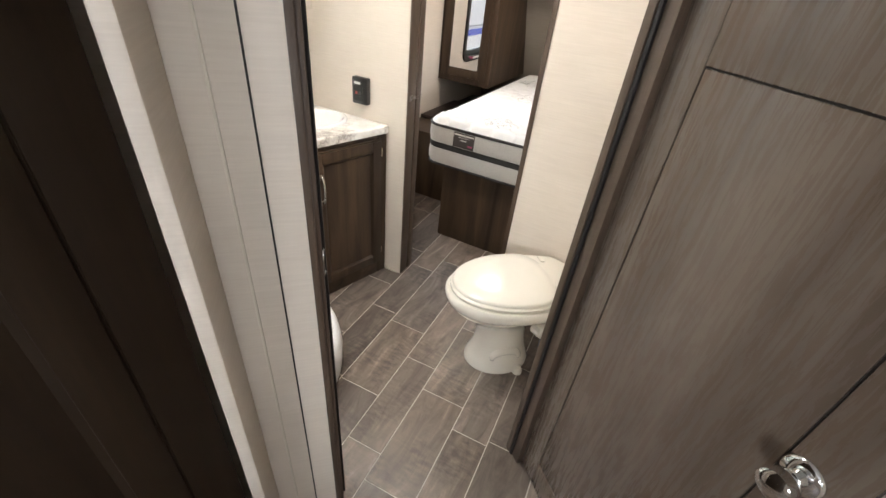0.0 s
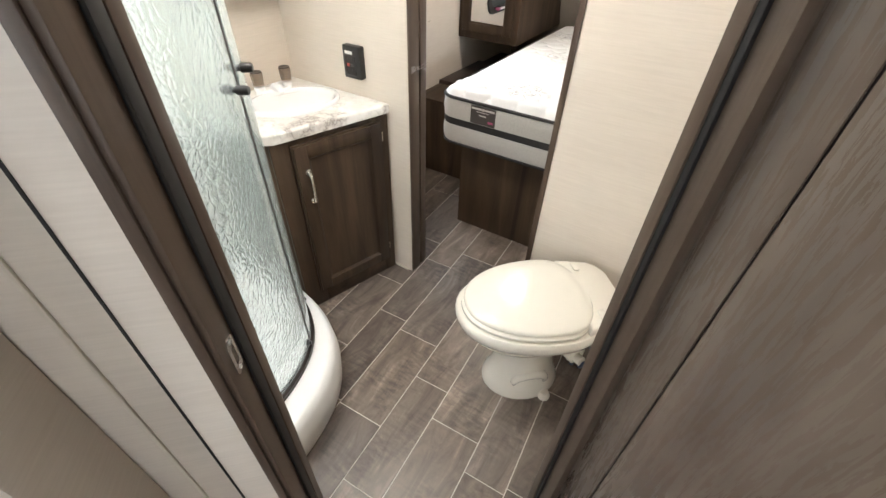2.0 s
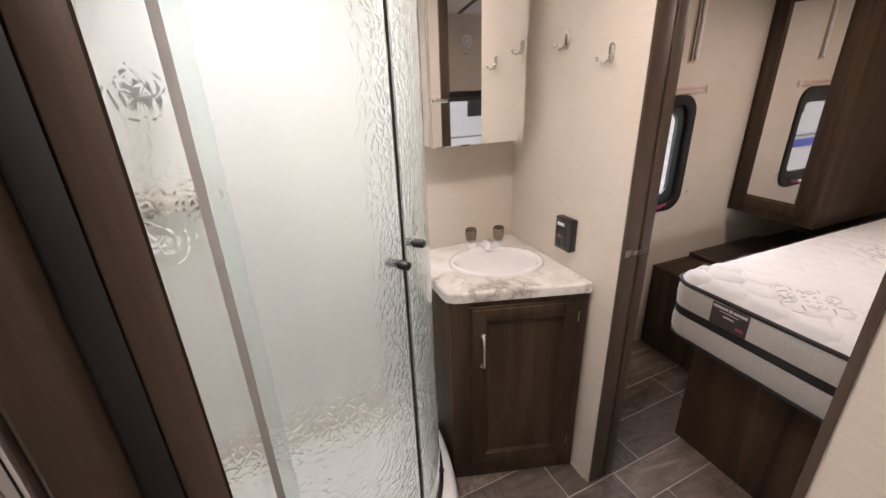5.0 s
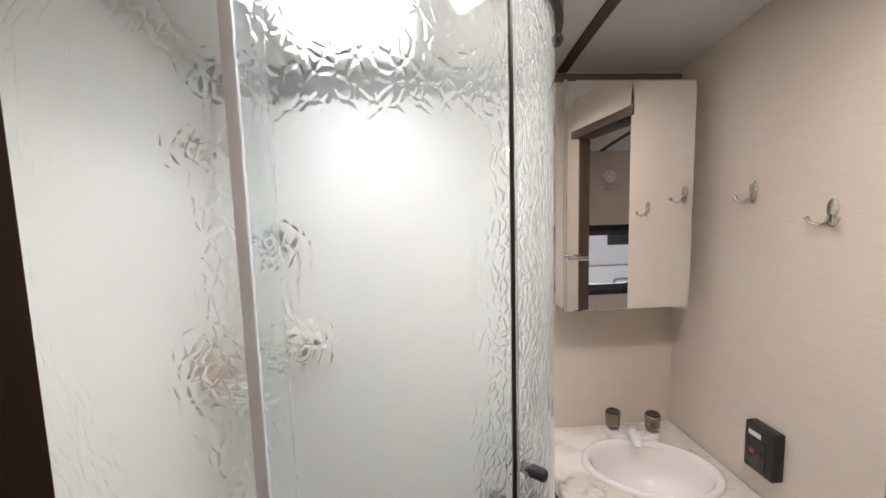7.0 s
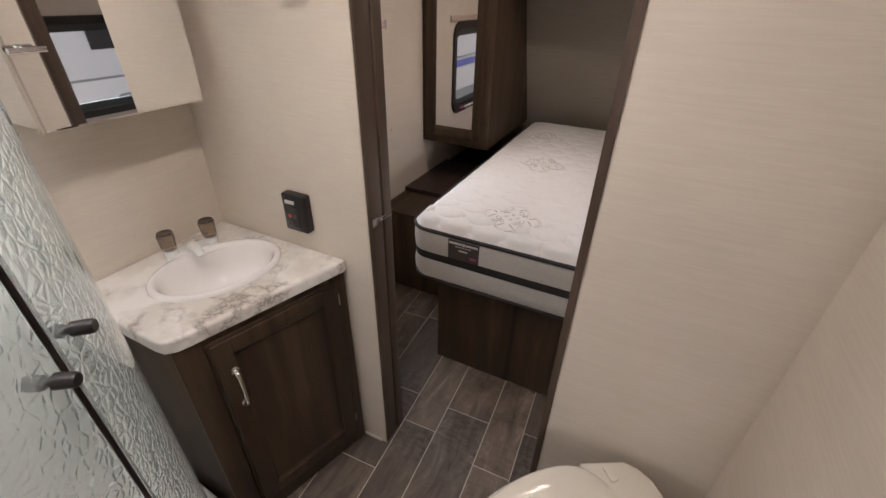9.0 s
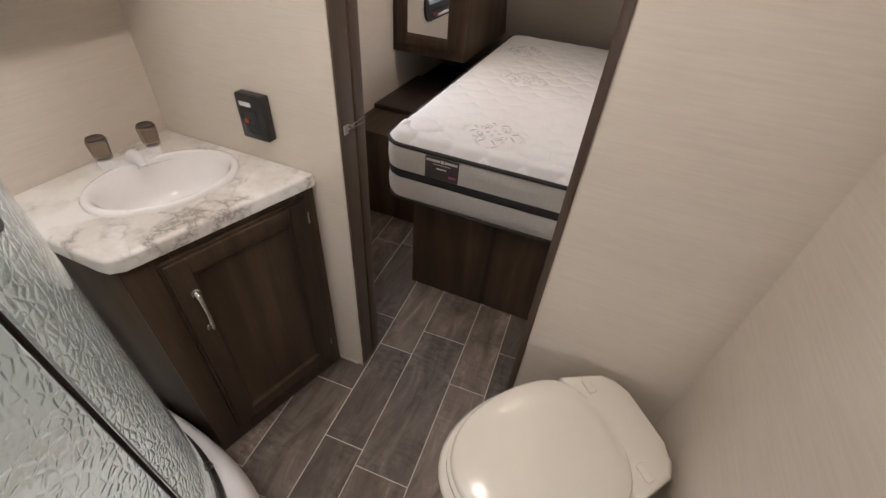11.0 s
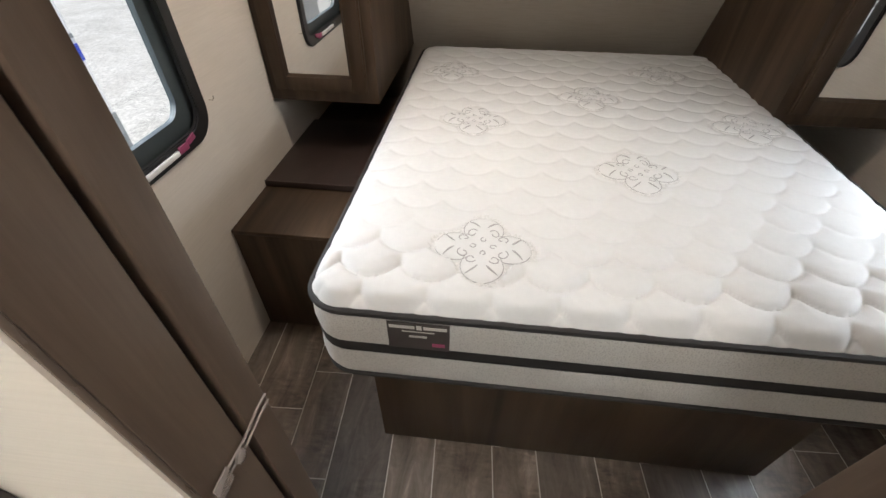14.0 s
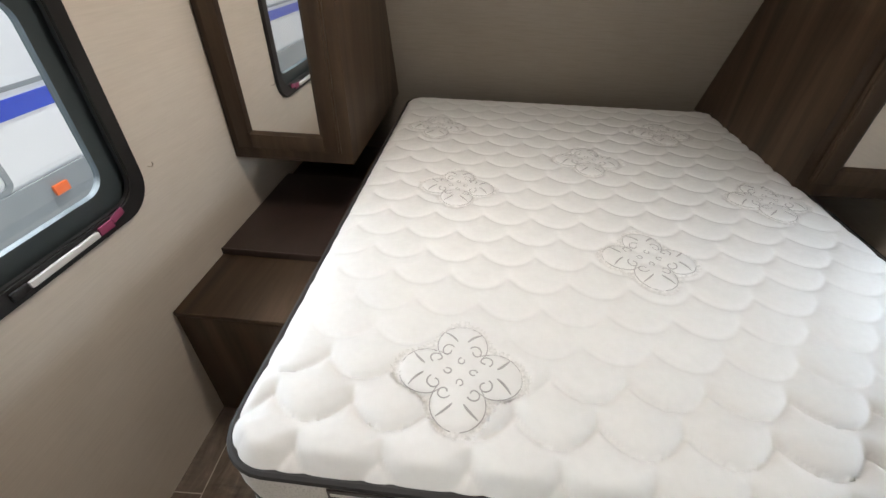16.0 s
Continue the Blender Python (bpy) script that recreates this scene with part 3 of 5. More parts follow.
# ---- windows ----
def window(name, side, label):
    """Black framed window with rounded corners; side -1 left wall, +1 right wall."""
    xw = XL if side < 0 else XR
    w = thing(name, (xw, 2.67, 0.885), label, "window")
    w["kind"] = "structure"
    y0, y1, z0, z1, r = WIN
    inward = -side

    def slab(bm, d0):
        m = Matrix(((0, 0, inward, xw + inward * d0), (1, 0, 0, 0), (0, 1, 0, 0), (0, 0, 0, 1)))
        bm.transform(m)
        return bm

    out, mid = rounded(y0 - 0.018, y1 + 0.018, z0 - 0.018, z1 + 0.018, r + 0.018), rounded(y0 + 0.03, y1 - 0.03, z0 + 0.03, z1 - 0.03, r - 0.01)
    fl = slab(ring(out, mid, 0.0, 0.014), 0.0)
    bmesh.ops.bevel(fl, geom=[e for e in fl.edges if abs(e.verts[0].co.x - e.verts[1].co.x) < 1e-6 and abs(abs(e.verts[0].co.x - xw) - 0.014) < 1e-4], offset=0.004, segments=2, affect="EDGES")
    part("window_frame", fl, BLACK, w)
    inn = rounded(y0 + 0.072, y1 - 0.072, z0 + 0.072, z1 - 0.072, r - 0.02)
    out2 = rounded(y0 + 0.004, y1 - 0.004, z0 + 0.004, z1 - 0.004, r - 0.004)
    part("sash", slab(ring(out2, inn, 0.0, 0.02), -0.035), plain("dark_grey_sash", (0.050, 0.062, 0.066), 0.4), w, "dark grey inner sash")
    part("pane", slab(prism(rounded(y0 + 0.06, y1 - 0.06, z0 + 0.06, z1 - 0.06, r - 0.02), 0.0, 0.004), -0.029), PANE, w, shadow=False)
    return w


window("window_1", -1, "black framed window with rounded corners in the cream wall")
window("window_2", 1, "black framed window with rounded corners in the cream wall")
ra = thing("window_latch", (XL + 0.014, 2.69, 0.90), "pale plastic latch bar along the foot of the window frame", "latch")
part("bar", box(XL + 0.0142, XL + 0.024, 2.60, 2.785, 0.886, 0.902, 0.003), WHITEPL, ra)
part("clip", box(XL + 0.0142, XL + 0.022, 2.56, 2.598, 0.884, 0.904, 0.003), BLACK, ra)
tp = thing("tape_tab", (XL + 0.014, 2.83, 0.9), "crumpled magenta tape stuck to the window frame", "tape")
bm = box(XL + 0.0142, XL + 0.020, 2.79, 2.835, 0.884, 0.906, 0.002)
join(bm, turned(box(-0.003, 0.003, -0.02, 0.02, -0.006, 0.012, 0.002), pose(XL + 0.018, 2.855, 0.902, 12, 0, 0)))
part("strip", bm, PINK, tp)
bl = thing("blind_rail", (XL, 2.68, 1.48), "pale pink plastic rail of a raised blind over the window", "blind")
ROSE = plain("pale_pink_plastic", (0.62, 0.46, 0.40), 0.45)
part("rail", box(XL, XL + 0.012, 2.315, 3.03, 1.478, 1.486, 0.002), ROSE, bl)
part("rail", box(XL, XL + 0.009, 2.325, 3.015, 1.496, 1.510, 0.003), ROSE, bl)
part("end_cap", box(XL + 0.0002, XL + 0.016, 3.0305, 3.04, 1.474, 1.514, 0.002), WHITEPL, bl)
wr = thing("wall_light_bar", (XL, 2.90, 1.62), "slim pale upright bar with a dark slot on the wall", "wall bar")
part("bar", tube([(XL + 0.016, 2.905, 1.635), (XL + 0.016, 2.905, 1.96)], 0.009, 12), WHITEPL, wr)
part("backing", box(XL, XL + 0.006, 2.868, 2.915, 1.62, 1.97, 0.002), ROSE, wr)
part("slot", box(XL + 0.0062, XL + 0.010, 2.872, 2.882, 1.63, 1.96, 0.001), DARKPAD, wr)
hk = thing("screw_hook", (XL, 3.025, 0.955), "small brass screw hook in the wall", "hook")
part("hook", tube([(XL, 3.025, 0.955), (XL + 0.012, 3.025, 0.955), (XL + 0.018, 3.025, 0.962), (XL + 0.018, 3.025, 0.970)], 0.0016, 6), NICKEL, hk)

# ---- shower ----
SY0 = 0.60


def neo(a, b, p=0.60, n=40, t0=0.0, t1=1.0):
    """The rounded front of the corner shower in plan."""
    pts = []
    for i in range(n + 1):
        t = radians(90 * (t0 + (t1 - t0) * i / n))
        c, s = max(math.cos(t), 0.0), max(math.sin(t), 0.0)
        pts.append((XL + a * c ** p, SY0 + b * s ** p))
    return pts


pan = thing("shower_pan", (-0.95, 0.9, 0), "white moulded corner shower pan with a rounded apron", "shower pan")
loops = []
for off, z in ((0.012, 0.0), (0.0, 0.02), (-0.004, 0.10), (0.004, 0.165), (0.018, 0.190), (0.034, 0.197), (0.13, 0.197), (0.142, 0.185), (0.16, 0.085), (0.20, 0.07)):
    loops.append([(XL + 0.935 - off, 0.392)] + neo(0.935 - off, 0.782 - off) + [(XL + 0.002, SY0 + 0.782 - off)])
bm = bmesh.new()
rows = [[bm.verts.new((x, y, z)) for x, y in lp] for lp, (off, z) in zip(loops, ((0, 0.0), (0, 0.02), (0, 0.10), (0, 0.165), (0, 0.190), (0, 0.197), (0, 0.197), (0, 0.185), (0, 0.085), (0, 0.07)))]
for a, b in zip(rows, rows[1:]):
    for i in range(len(a) - 1):
        bm.faces.new((a[i], a[i + 1], b[i + 1], b[i]))
corner = bm.verts.new((XL + 0.002, 0.392, 0.068))
for i in range(len(rows[-1]) - 1):
    bm.faces.new((rows[-1][i], rows[-1][i + 1], corner))
part("apron", bm, PAN, pan, smooth=50)
part("drain", lathe([(0.045, 0.0), (0.045, 0.004), (0.03, 0.006), (0, 0.006)], 24, m=pose(-0.95, 0.85, 0.0685)), CHROME, pan, "round chrome drain")

sur = thing("shower_surround", (XL, 0.40, 0.2), "glossy white shower wall liner", "shower wall")
part("side_panel", box(XL, XL + 0.012, 0.404, 1.36, 0.19, 2.10, 0.003), SURROUND, sur)
part("rear_panel", box(XL + 0.012, -0.62, 0.392, 0.404, 0.19, 2.10, 0.003), SURROUND, sur)
part("top_strip", box(XL + 0.012, XL + 0.022, 0.41, 1.36, 2.02, 2.10, 0.003), RVGREY, sur, "grey strip along the top edge")
part("corner_shelf", prism([(XL + 0.0125, 0.4045), (XL + 0.15, 0.4045), (XL + 0.12, 0.50), (XL + 0.0125, 0.56)], 1.10, 1.125, 0.004), SURROUND, sur)

enc = thing("shower_enclosure", (-0.75, 1.0, 0.2), "curved sliding shower doors of rain glass in bronze tracks", "shower door")
GA, GB = 0.812, 0.735


def near(line, target):
    return min(range(len(line)), key=lambda i: (line[i][0] - target[0]) ** 2 + (line[i][1] - target[1]) ** 2)


line = [(XL + GA, 0.48)] + neo(GA, GB, n=90)
ia, ib, ic = near(line, (-0.549, 0.783)), near(line, (-0.655, 1.147)), near(line, (-1.0, 1.30))
part("lower_track", sheet([(x + 0.0, y) for x, y in neo(GA + 0.014, GB + 0.014, n=50)], 0.197, 0.216, -0.032), BRONZE, enc)
part("upper_track", sheet(neo(GA + 0.018, GB + 0.018, n=50) + [(XL, SY0 + GB + 0.018)], 2.035, 2.075, -0.036), BRONZE, enc)
in1 = [(XL + GA - 0.022, 0.48)] + neo(GA - 0.022, GB - 0.022, n=90)
part("fixed_pane", sheet(in1[:ia + 3], 0.216, 2.037, 0.005, back=1), RAIN, enc, "rain glass pane", shadow=False).data.materials.append(FLATGLASS)
part("sliding_pane", sheet(line[ia:ib], 0.222, 2.035, 0.005, back=1), RAIN, enc, "rain glass sliding pane", shadow=False).data.materials.append(FLATGLASS)
part("sliding_pane", sheet(line[ib + 1:ic + 1], 0.222, 2.035, 0.005, back=1), RAIN, enc, "rain glass sliding pane", shadow=False).data.materials.append(FLATGLASS)
part("fixed_pane", sheet(in1[ic - 2:], 0.216, 2.037, 0.005, back=1), RAIN, enc, "rain glass pane", shadow=False).data.materials.append(FLATGLASS)
(xa, ya), (xb, yb), (xc, yc) = line[ia], line[ib], line[ic]
part("seal", sheet([(xa + 0.001, ya - 0.017), (xa, ya)], 0.222, 2.035, -0.008), plain("grey_seal", (0.50, 0.51, 0.51), 0.4), enc, "grey vinyl overlap seal")
part("seal", tube([(xb, yb, 0.222), (xb, yb, 2.035)], 0.0055, 8), BRONZE, enc, "dark magnetic meeting seal")
part("seal", tube([(xc, yc, 0.222), (xc, yc, 2.035)], 0.004, 8), plain("pale_seal", (0.5, 0.56, 0.54), 0.4), enc)


def knob_at(i, z):
    (x, y), (x2, y2) = line[i], line[i + 1]
    d = Vector((x2 - x, y2 - y)).normalized()
    nrm = Vector((-d.y, d.x))
    if nrm.x * 0.7 + nrm.y * 0.5 < 0:
        nrm = -nrm
    m = Matrix.Translation((x, y, z)) @ Vector((nrm.x, nrm.y, 0)).to_track_quat("Z", "Y").to_matrix().to_4x4()
    bm = lathe([(0, -0.030), (0.010, -0.030), (0.011, -0.02), (0.011, -0.006), (0.007, -0.004), (0.007, 0.008), (0.0115, 0.010), (0.0110, 0.034), (0.009, 0.037), (0, 0.037)], 16, m=m)
    part("door_knob", bm, BLACK, enc, "black cylindrical door knob")


knob_at(ib - 3, 1.195)
knob_at(ib + 4, 1.225)
for tgt in ((-0.595, 0.909), (-0.66, 1.118), (-0.83, 1.26), (-0.69, 1.09)):
    i = near(line, tgt)
    (x, y) = line[i]
    for z in ((0.247, 1.99) if tgt[1] != 1.09 else (1.99,)):
        part("roller", lathe([(0, 0), (0.011, 0), (0.013, 0.004), (0.013, 0.012), (0.007, 0.014), (0.007, 0.02), (0, 0.02)], 14, m=Matrix.Translation((x, y, z)) @ Vector((0.8, 0.5, 0)).to_track_quat("Z", "Y").to_matrix().to_4x4()), BLACK, enc)

val = thing("shower_valve", (XL + 0.012, 0.60, 1.2), "bone plastic shower valve with two smoked handles", "shower valve")
part("plate", swap_xz(prism(rounded(0.48, 0.70, 1.205, 1.295, 0.03), 0, 0.03, 0.008), XL + 0.0122), BONE_PLASTIC, val)
for y in (0.525, 0.655):
    part("handle", lathe([(0.028, 0), (0.028, 0.01), (0.022, 0.02), (0.026, 0.05), (0, 0.055)], 18, m=pose(XL + 0.042, y, 1.25, 0, 90, 0)), plain("smoke_brown", (0.10, 0.07, 0.05), 0.15, coat=0.5), val, "dark smoked handle")
hs = thing("hand_shower", (XL + 0.02, 0.62, 1.55), "dark hand shower head on a wall bracket with a hose", "shower head")
part("bracket", box(XL + 0.0122, XL + 0.05, 0.565, 0.605, 1.50, 1.54, 0.006), BONE_PLASTIC, hs)
part("head", lathe([(0.012, -0.10), (0.013, 0.0), (0.045, 0.02), (0.048, 0.035), (0, 0.036)], 22, m=pose(XL + 0.06, 0.585, 1.57, 0, 68, 0)), plain("head_grey", (0.13, 0.125, 0.12), 0.3), hs)
part("hose", tube([(XL + 0.05 + 0.03 * math.sin(i / 3), 0.585 - 0.10 * math.sin(math.pi * i / 16), 1.50 - 0.30 * math.sin(math.pi * i / 16) - 0.012 * i) for i in range(17)], 0.007, 8), STEEL, hs)
# Solid tan shapes put where the glossy wall mirrors the valve.
ss = thing("soap_dish", (-1.19, 0.405, 1.2), "tan tray and back plate standing in for a reflection of the valve", "soap dish")
part("dish", prism(rounded(-1.25, -1.13, 0.4045, 0.48, 0.02), 1.19, 1.23, 0.006), plain("tan_plastic", (0.42, 0.33, 0.24), 0.35), ss)
part("back", box(-1.25, -1.13, 0.4042, 0.412, 1.23, 1.32, 0.003), plain("tan_plastic_back", (0.45, 0.36, 0.27), 0.35), ss)
gr = thing("shower_hook", (-1.2, 0.405, 1.85), "small brown hook high on the shower wall", "hook")
part("hook", lathe([(0.03, 0), (0.03, 0.008), (0.012, 0.012), (0.012, 0.04), (0.018, 0.045), (0, 0.048)], 16, m=pose(-1.20, 0.4042, 1.855, -90, 0, 0)), plain("tan_hook", (0.30, 0.22, 0.15), 0.3), gr)

# ---- vanity ----
VA = (-0.946, 1.388)
VROT = math.degrees(math.atan2(0.497, 0.146))
van = thing("vanity_cabinet", (-1.1, 1.64, 0), "dark walnut corner vanity cabinet with one framed door", "cabinet")
part("side_panel", box(XL + 0.002, -0.960, 1.392, 1.406, 0.0, 0.862, 0.002), WALNUT, van)
part("side_panel", box(XL + 0.002, -0.822, 1.872, 1.886, 0.0, 0.862, 0.002), WALNUT, van)
part("bottom_panel", prism([(XL + 0.004, 1.4065), (-0.962, 1.4065), (-0.832, 1.8715), (XL + 0.004, 1.8715)], 0.06, 0.075), WALNUT_Y, van)
FM = pose(VA[0], VA[1], 0, 0, 0, VROT)
part("stile", turned(box(0.0, 0.105, -0.0005, 0.014, 0, 0.862, 0.002), FM), WALNUT, van)
part("stile", turned(box(0.455, 0.514, -0.0005, 0.014, 0, 0.862, 0.002), FM), WALNUT, van)
part("rail", turned(box(0.105, 0.455, -0.0005, 0.014, 0.80, 0.862, 0.002), FM), WALNUT_X, van)
part("rail", turned(box(0.105, 0.455, -0.0005, 0.014, 0.0, 0.12, 0.002), FM), WALNUT_X, van)


def framed_door(parent, m, x0, x1, z0, z1, stile, mat_v, mat_h, panel_mat, panel_label="", depth=0.02):
    """A framed door standing proud of its cabinet (towards -y in m's axes); returns it."""
    bm = box(x0, x0 + stile, -depth, -0.001, z0, z1, 0.003)
    box(x1 - stile, x1, -depth, -0.001, z0, z1, 0.003, bm)
    box(x0 + stile, x1 - stile, -depth, -0.001, z1 - stile, z1, 0.003, bm)
    box(x0 + stile, x1 - stile, -depth, -0.001, z0, z0 + stile, 0.003, bm)
    d = part("door", turned(bm, m), mat_v, parent)
    e0, e1 = 0.007, 0.0002
    big = [(x0 - e0, z0 - e0), (x1 + e0, z0 - e0), (x1 + e0, z1 + e0), (x0 - e0, z1 + e0)]
    small = [(x0 - e1, z0 - e1), (x1 + e1, z0 - e1), (x1 + e1, z1 + e1), (x0 - e1, z1 + e1)]
    part("edge_moulding", turned(swap_yz(ring(big, small, 0.0, depth - 0.0085), -depth + 0.007), m), mat_v, d)
    bd = 0.012
    o = [(x0 + stile, z0 + stile), (x1 - stile, z0 + stile), (x1 - stile, z1 - stile), (x0 + stile, z1 - stile)]
    i = [(x0 + stile + bd, z0 + stile + bd), (x1 - stile - bd, z0 + stile + bd), (x1 - stile - bd, z1 - stile - bd), (x0 + stile + bd, z1 - stile - bd)]
    bm = bmesh.new()
    rows = [[bm.verts.new((x, y, z)) for x, z in pts] for pts, y in ((o, -depth + 0.003), (i, -depth + 0.011), (i, -0.002), (o, -0.002))]
    for a in range(4):
        for k in range(4):
            bm.faces.new((rows[a][k], rows[a][(k + 1) % 4], rows[(a + 1) % 4][(k + 1) % 4], rows[(a + 1) % 4][k]))
    part("bead", turned(bm, m), mat_h, d)
    part("panel", turned(box(x0 + stile + bd - 0.001, x1 - stile - bd + 0.001, -depth + 0.010, -0.003, z0 + stile + bd - 0.001, z1 - stile - bd + 0.001), m), panel_mat, d, panel_label)
    return d


vd = framed_door(van, FM, 0.078, 0.468, 0.092, 0.832, 0.052, WALNUT, WALNUT, WALNUT)
hp = [(0.118, -0.022, 0.595), (0.118, -0.036, 0.600), (0.118, -0.043, 0.615), (0.118, -0.046, 0.66), (0.118, -0.043, 0.705), (0.118, -0.036, 0.72), (0.118, -0.022, 0.725)]
bm = tube([FM @ Vector(p) for p in hp], [0.009, 0.008, 0.006, 0.0055, 0.006, 0.008, 0.009], 12)
for z in (0.595, 0.725):
    join(bm, lathe([(0.013, 0), (0.012, 0.004), (0.008, 0.006), (0, 0.006)], 16, m=FM @ pose(0.118, -0.020, z, 90, 0, 0)))
part("handle", bm, NICKEL, vd, "brushed nickel arched pull")
for z in (0.17, 0.77):
    part("hinge", turned(tube([(0.474, -0.012, z - 0.022), (0.474, -0.012, z + 0.022)], 0.0045, 8), FM), NICKEL, vd, "small nickel hinge")

SC, SROT, SA, SB = (-1.101, 1.663), radians(70), 0.190, 0.140
ct = thing("vanity_counter", (-1.1, 1.64, 0.862), "marble look laminate countertop with rounded front corner", "countertop")
poly = [(XL + 0.002, 1.376), (-0.985, 1.376), (-0.955, 1.380), (-0.934, 1.400), (-0.925, 1.425), (-0.795, 1.860), (-0.792, 1.875), (-0.795, 1.8875), (XL + 0.002, 1.8875)]


def polyhit(a):
    dx, dy = math.cos(a), math.sin(a)
    best = None
    for (x0, y0), (x1, y1) in zip(poly, poly[1:] + poly[:1]):
        ex, ey = x1 - x0, y1 - y0
        det = dx * -ey + ex * dy
        if abs(det) < 1e-9:
            continue
        t = ((x0 - SC[0]) * -ey + ex * (y0 - SC[1])) / det
        u = (dx * (y0 - SC[1]) - dy * (x0 - SC[0])) / det
        if t > 0 and -1e-6 <= u <= 1 + 1e-6 and (best is None or t < best):
            best = t
    return SC[0] + best * dx, SC[1] + best * dy


angles = sorted([2 * math.pi * i / 72 for i in range(72)] + [math.atan2(y - SC[1], x - SC[0]) % (2 * math.pi) for x, y in poly])
outer = [polyhit(a) for a in angles]


def ell(a, ka, kb):
    c, s = math.cos(a - SROT), math.sin(a - SROT)
    r = ka * kb / math.hypot(kb * c, ka * s)
    return SC[0] + r * math.cos(a), SC[1] + r * math.sin(a)


bm = ring(outer, [ell(a, SA - 0.02, SB - 0.02) for a in angles], 0.862, 0.90)
top_edges = [e for e in bm.edges if all(abs(v.co.z - 0.90) < 1e-5 for v in e.verts) and all(((v.co.x - SC[0]) ** 2 + (v.co.y - SC[1]) ** 2) > 0.037 for v in e.verts)]
bm.normal_update()
bmesh.ops.bevel(bm, geom=[e for e in top_edges if len(e.link_faces) == 2 and abs(e.link_faces[0].normal.z) + abs(e.link_faces[1].normal.z) < 1.3], offset=0.009, segments=3, profile=0.5, affect="EDGES")
part("slab", bm, MARBLE, ct)
sk2 = thing("sink", (SC[0], SC[1], 0.90), "white oval drop-in bathroom sink", "sink")
bm = bmesh.new()
rows = []
prof = [(1.0, 0.9005), (1.0, 0.908), (0.975, 0.915), (0.93, 0.916), (0.885, 0.910), (0.85, 0.893), (0.78, 0.852), (0.62, 0.812), (0.40, 0.790), (0.16, 0.783)]
for k, z in prof:
    rows.append([bm.verts.new((*ell(a, SA * k, SB * k), z)) for a in angles])
for a, b in zip(rows, rows[1:]):
    for i in range(len(a)):
        bm.faces.new((a[i], a[(i + 1) % len(a)], b[(i + 1) % len(a)], b[i]))
bm.faces.new(rows[-1])
part("bowl", bm, SINK, sk2, smooth=60)
part("drain", lathe([(0.021, 0), (0.021, 0.003), (0.015, 0.004), (0.006, 0.002), (0, 0.002)], 20, m=pose(SC[0], SC[1], 0.783)), CHROME, sk2, "chrome drain")
fa = thing("faucet", (-1.248, 1.690, 0.90), "white plastic faucet with two smoked acrylic handles", "faucet", rot=VROT)
part("base", prism(rounded(-0.078, 0.078, -0.024, 0.024, 0.022), 0.0, 0.022, 0.006), WHITEPL, fa, local=True)
sp1 = [(0, 0.0, 0.014), (0, -0.012, 0.027), (0, -0.032, 0.034), (0, -0.055, 0.033), (0, -0.070, 0.028), (0, -0.076, 0.021)]
part("spout", tube(sp1, [0.02, 0.019, 0.017, 0.015, 0.0135, 0.012], 14), WHITEPL, fa, "stubby white spout", local=True)
for x in (-0.060, 0.060):
    part("handle_base", lathe([(0.021, 0.022), (0.020, 0.038), (0.012, 0.042), (0, 0.042)], 18, m=Matrix.Translation((x, 0, 0))), WHITEPL, fa, local=True)
    part("handle", lathe([(0.021, 0.0425), (0.022, 0.05), (0.0255, 0.090), (0.023, 0.094), (0, 0.092)], 10, m=Matrix.Translation((x, 0, 0))), SMOKE, fa, "smoked acrylic handle", local=True, smooth=20)
    part("handle_cap", lathe([(0.0225, 0.0945), (0.021, 0.0985), (0.015, 0.097), (0, 0.0965)], 14, m=Matrix.Translation((x, 0, 0))), plain("dark_cap", (0.04, 0.028, 0.022), 0.25), fa, local=True)

# ---- on the bath walls ----
mc = thing("mirror_cabinet", (XL, 1.63, 1.36), "wall mounted medicine cabinet with a mirrored front", "cabinet")
part("body", box(XL, -1.192, 1.440, 1.822, 1.362, 2.020, 0.002), CREAM, mc)
part("mirror", box(-1.1915, -1.178, 1.437, 1.824, 1.360, 2.022, 0.0045, seg=1), MIRROR, mc, "frameless mirror front", smooth=10)
part("edge_strip", box(-1.190, -1.176, 1.4335, 1.4365, 1.360, 2.022), CHROME, mc, "chrome edge strip")
part("knob", join(tube([(-1.150, 1.430, 1.522), (-1.150, 1.492, 1.522)], [0.006, 0.007, ][0], 12), lathe([(0.010, 0), (0.006, 0.006), (0.006, 0.028), (0, 0.028)], 14, m=pose(-1.178, 1.461, 1.522, 0, 90, 0))), CHROME, mc, "chrome cross bar knob")

for i, (x, z) in enumerate(((-1.04, 1.690), (-0.832, 1.640))):
    if i == 0:
        rh = thing("robe_hook", (x, YP, z), "nickel double robe hook on the cream wall", "hook", "robe hooks")
        part("backplate", turned(lathe([(0.016, 0), (0.016, 0.004), (0.012, 0.007), (0, 0.008)], 18, sy=1.7), pose(0, 0, 0.018, 90, 0, 0)), NICKEL, rh, local=True)
        for s in (-1, 1):
            part("prong", tube([(0, -0.006, 0.0), (s * 0.008, -0.012, -0.016), (s * 0.022, -0.022, -0.024), (s * 0.036, -0.030, -0.018), (s * 0.043, -0.034, -0.004)], [0.006, 0.0055, 0.005, 0.005, 0.007], 10), NICKEL, rh, local=True)
    else:
        copy_thing(rh, pose(x, YP, z))
for ob in [o for o in scene.objects if o.name.startswith("robe_hook")]:
    ob.scale = (0.8, 0.8, 0.8)

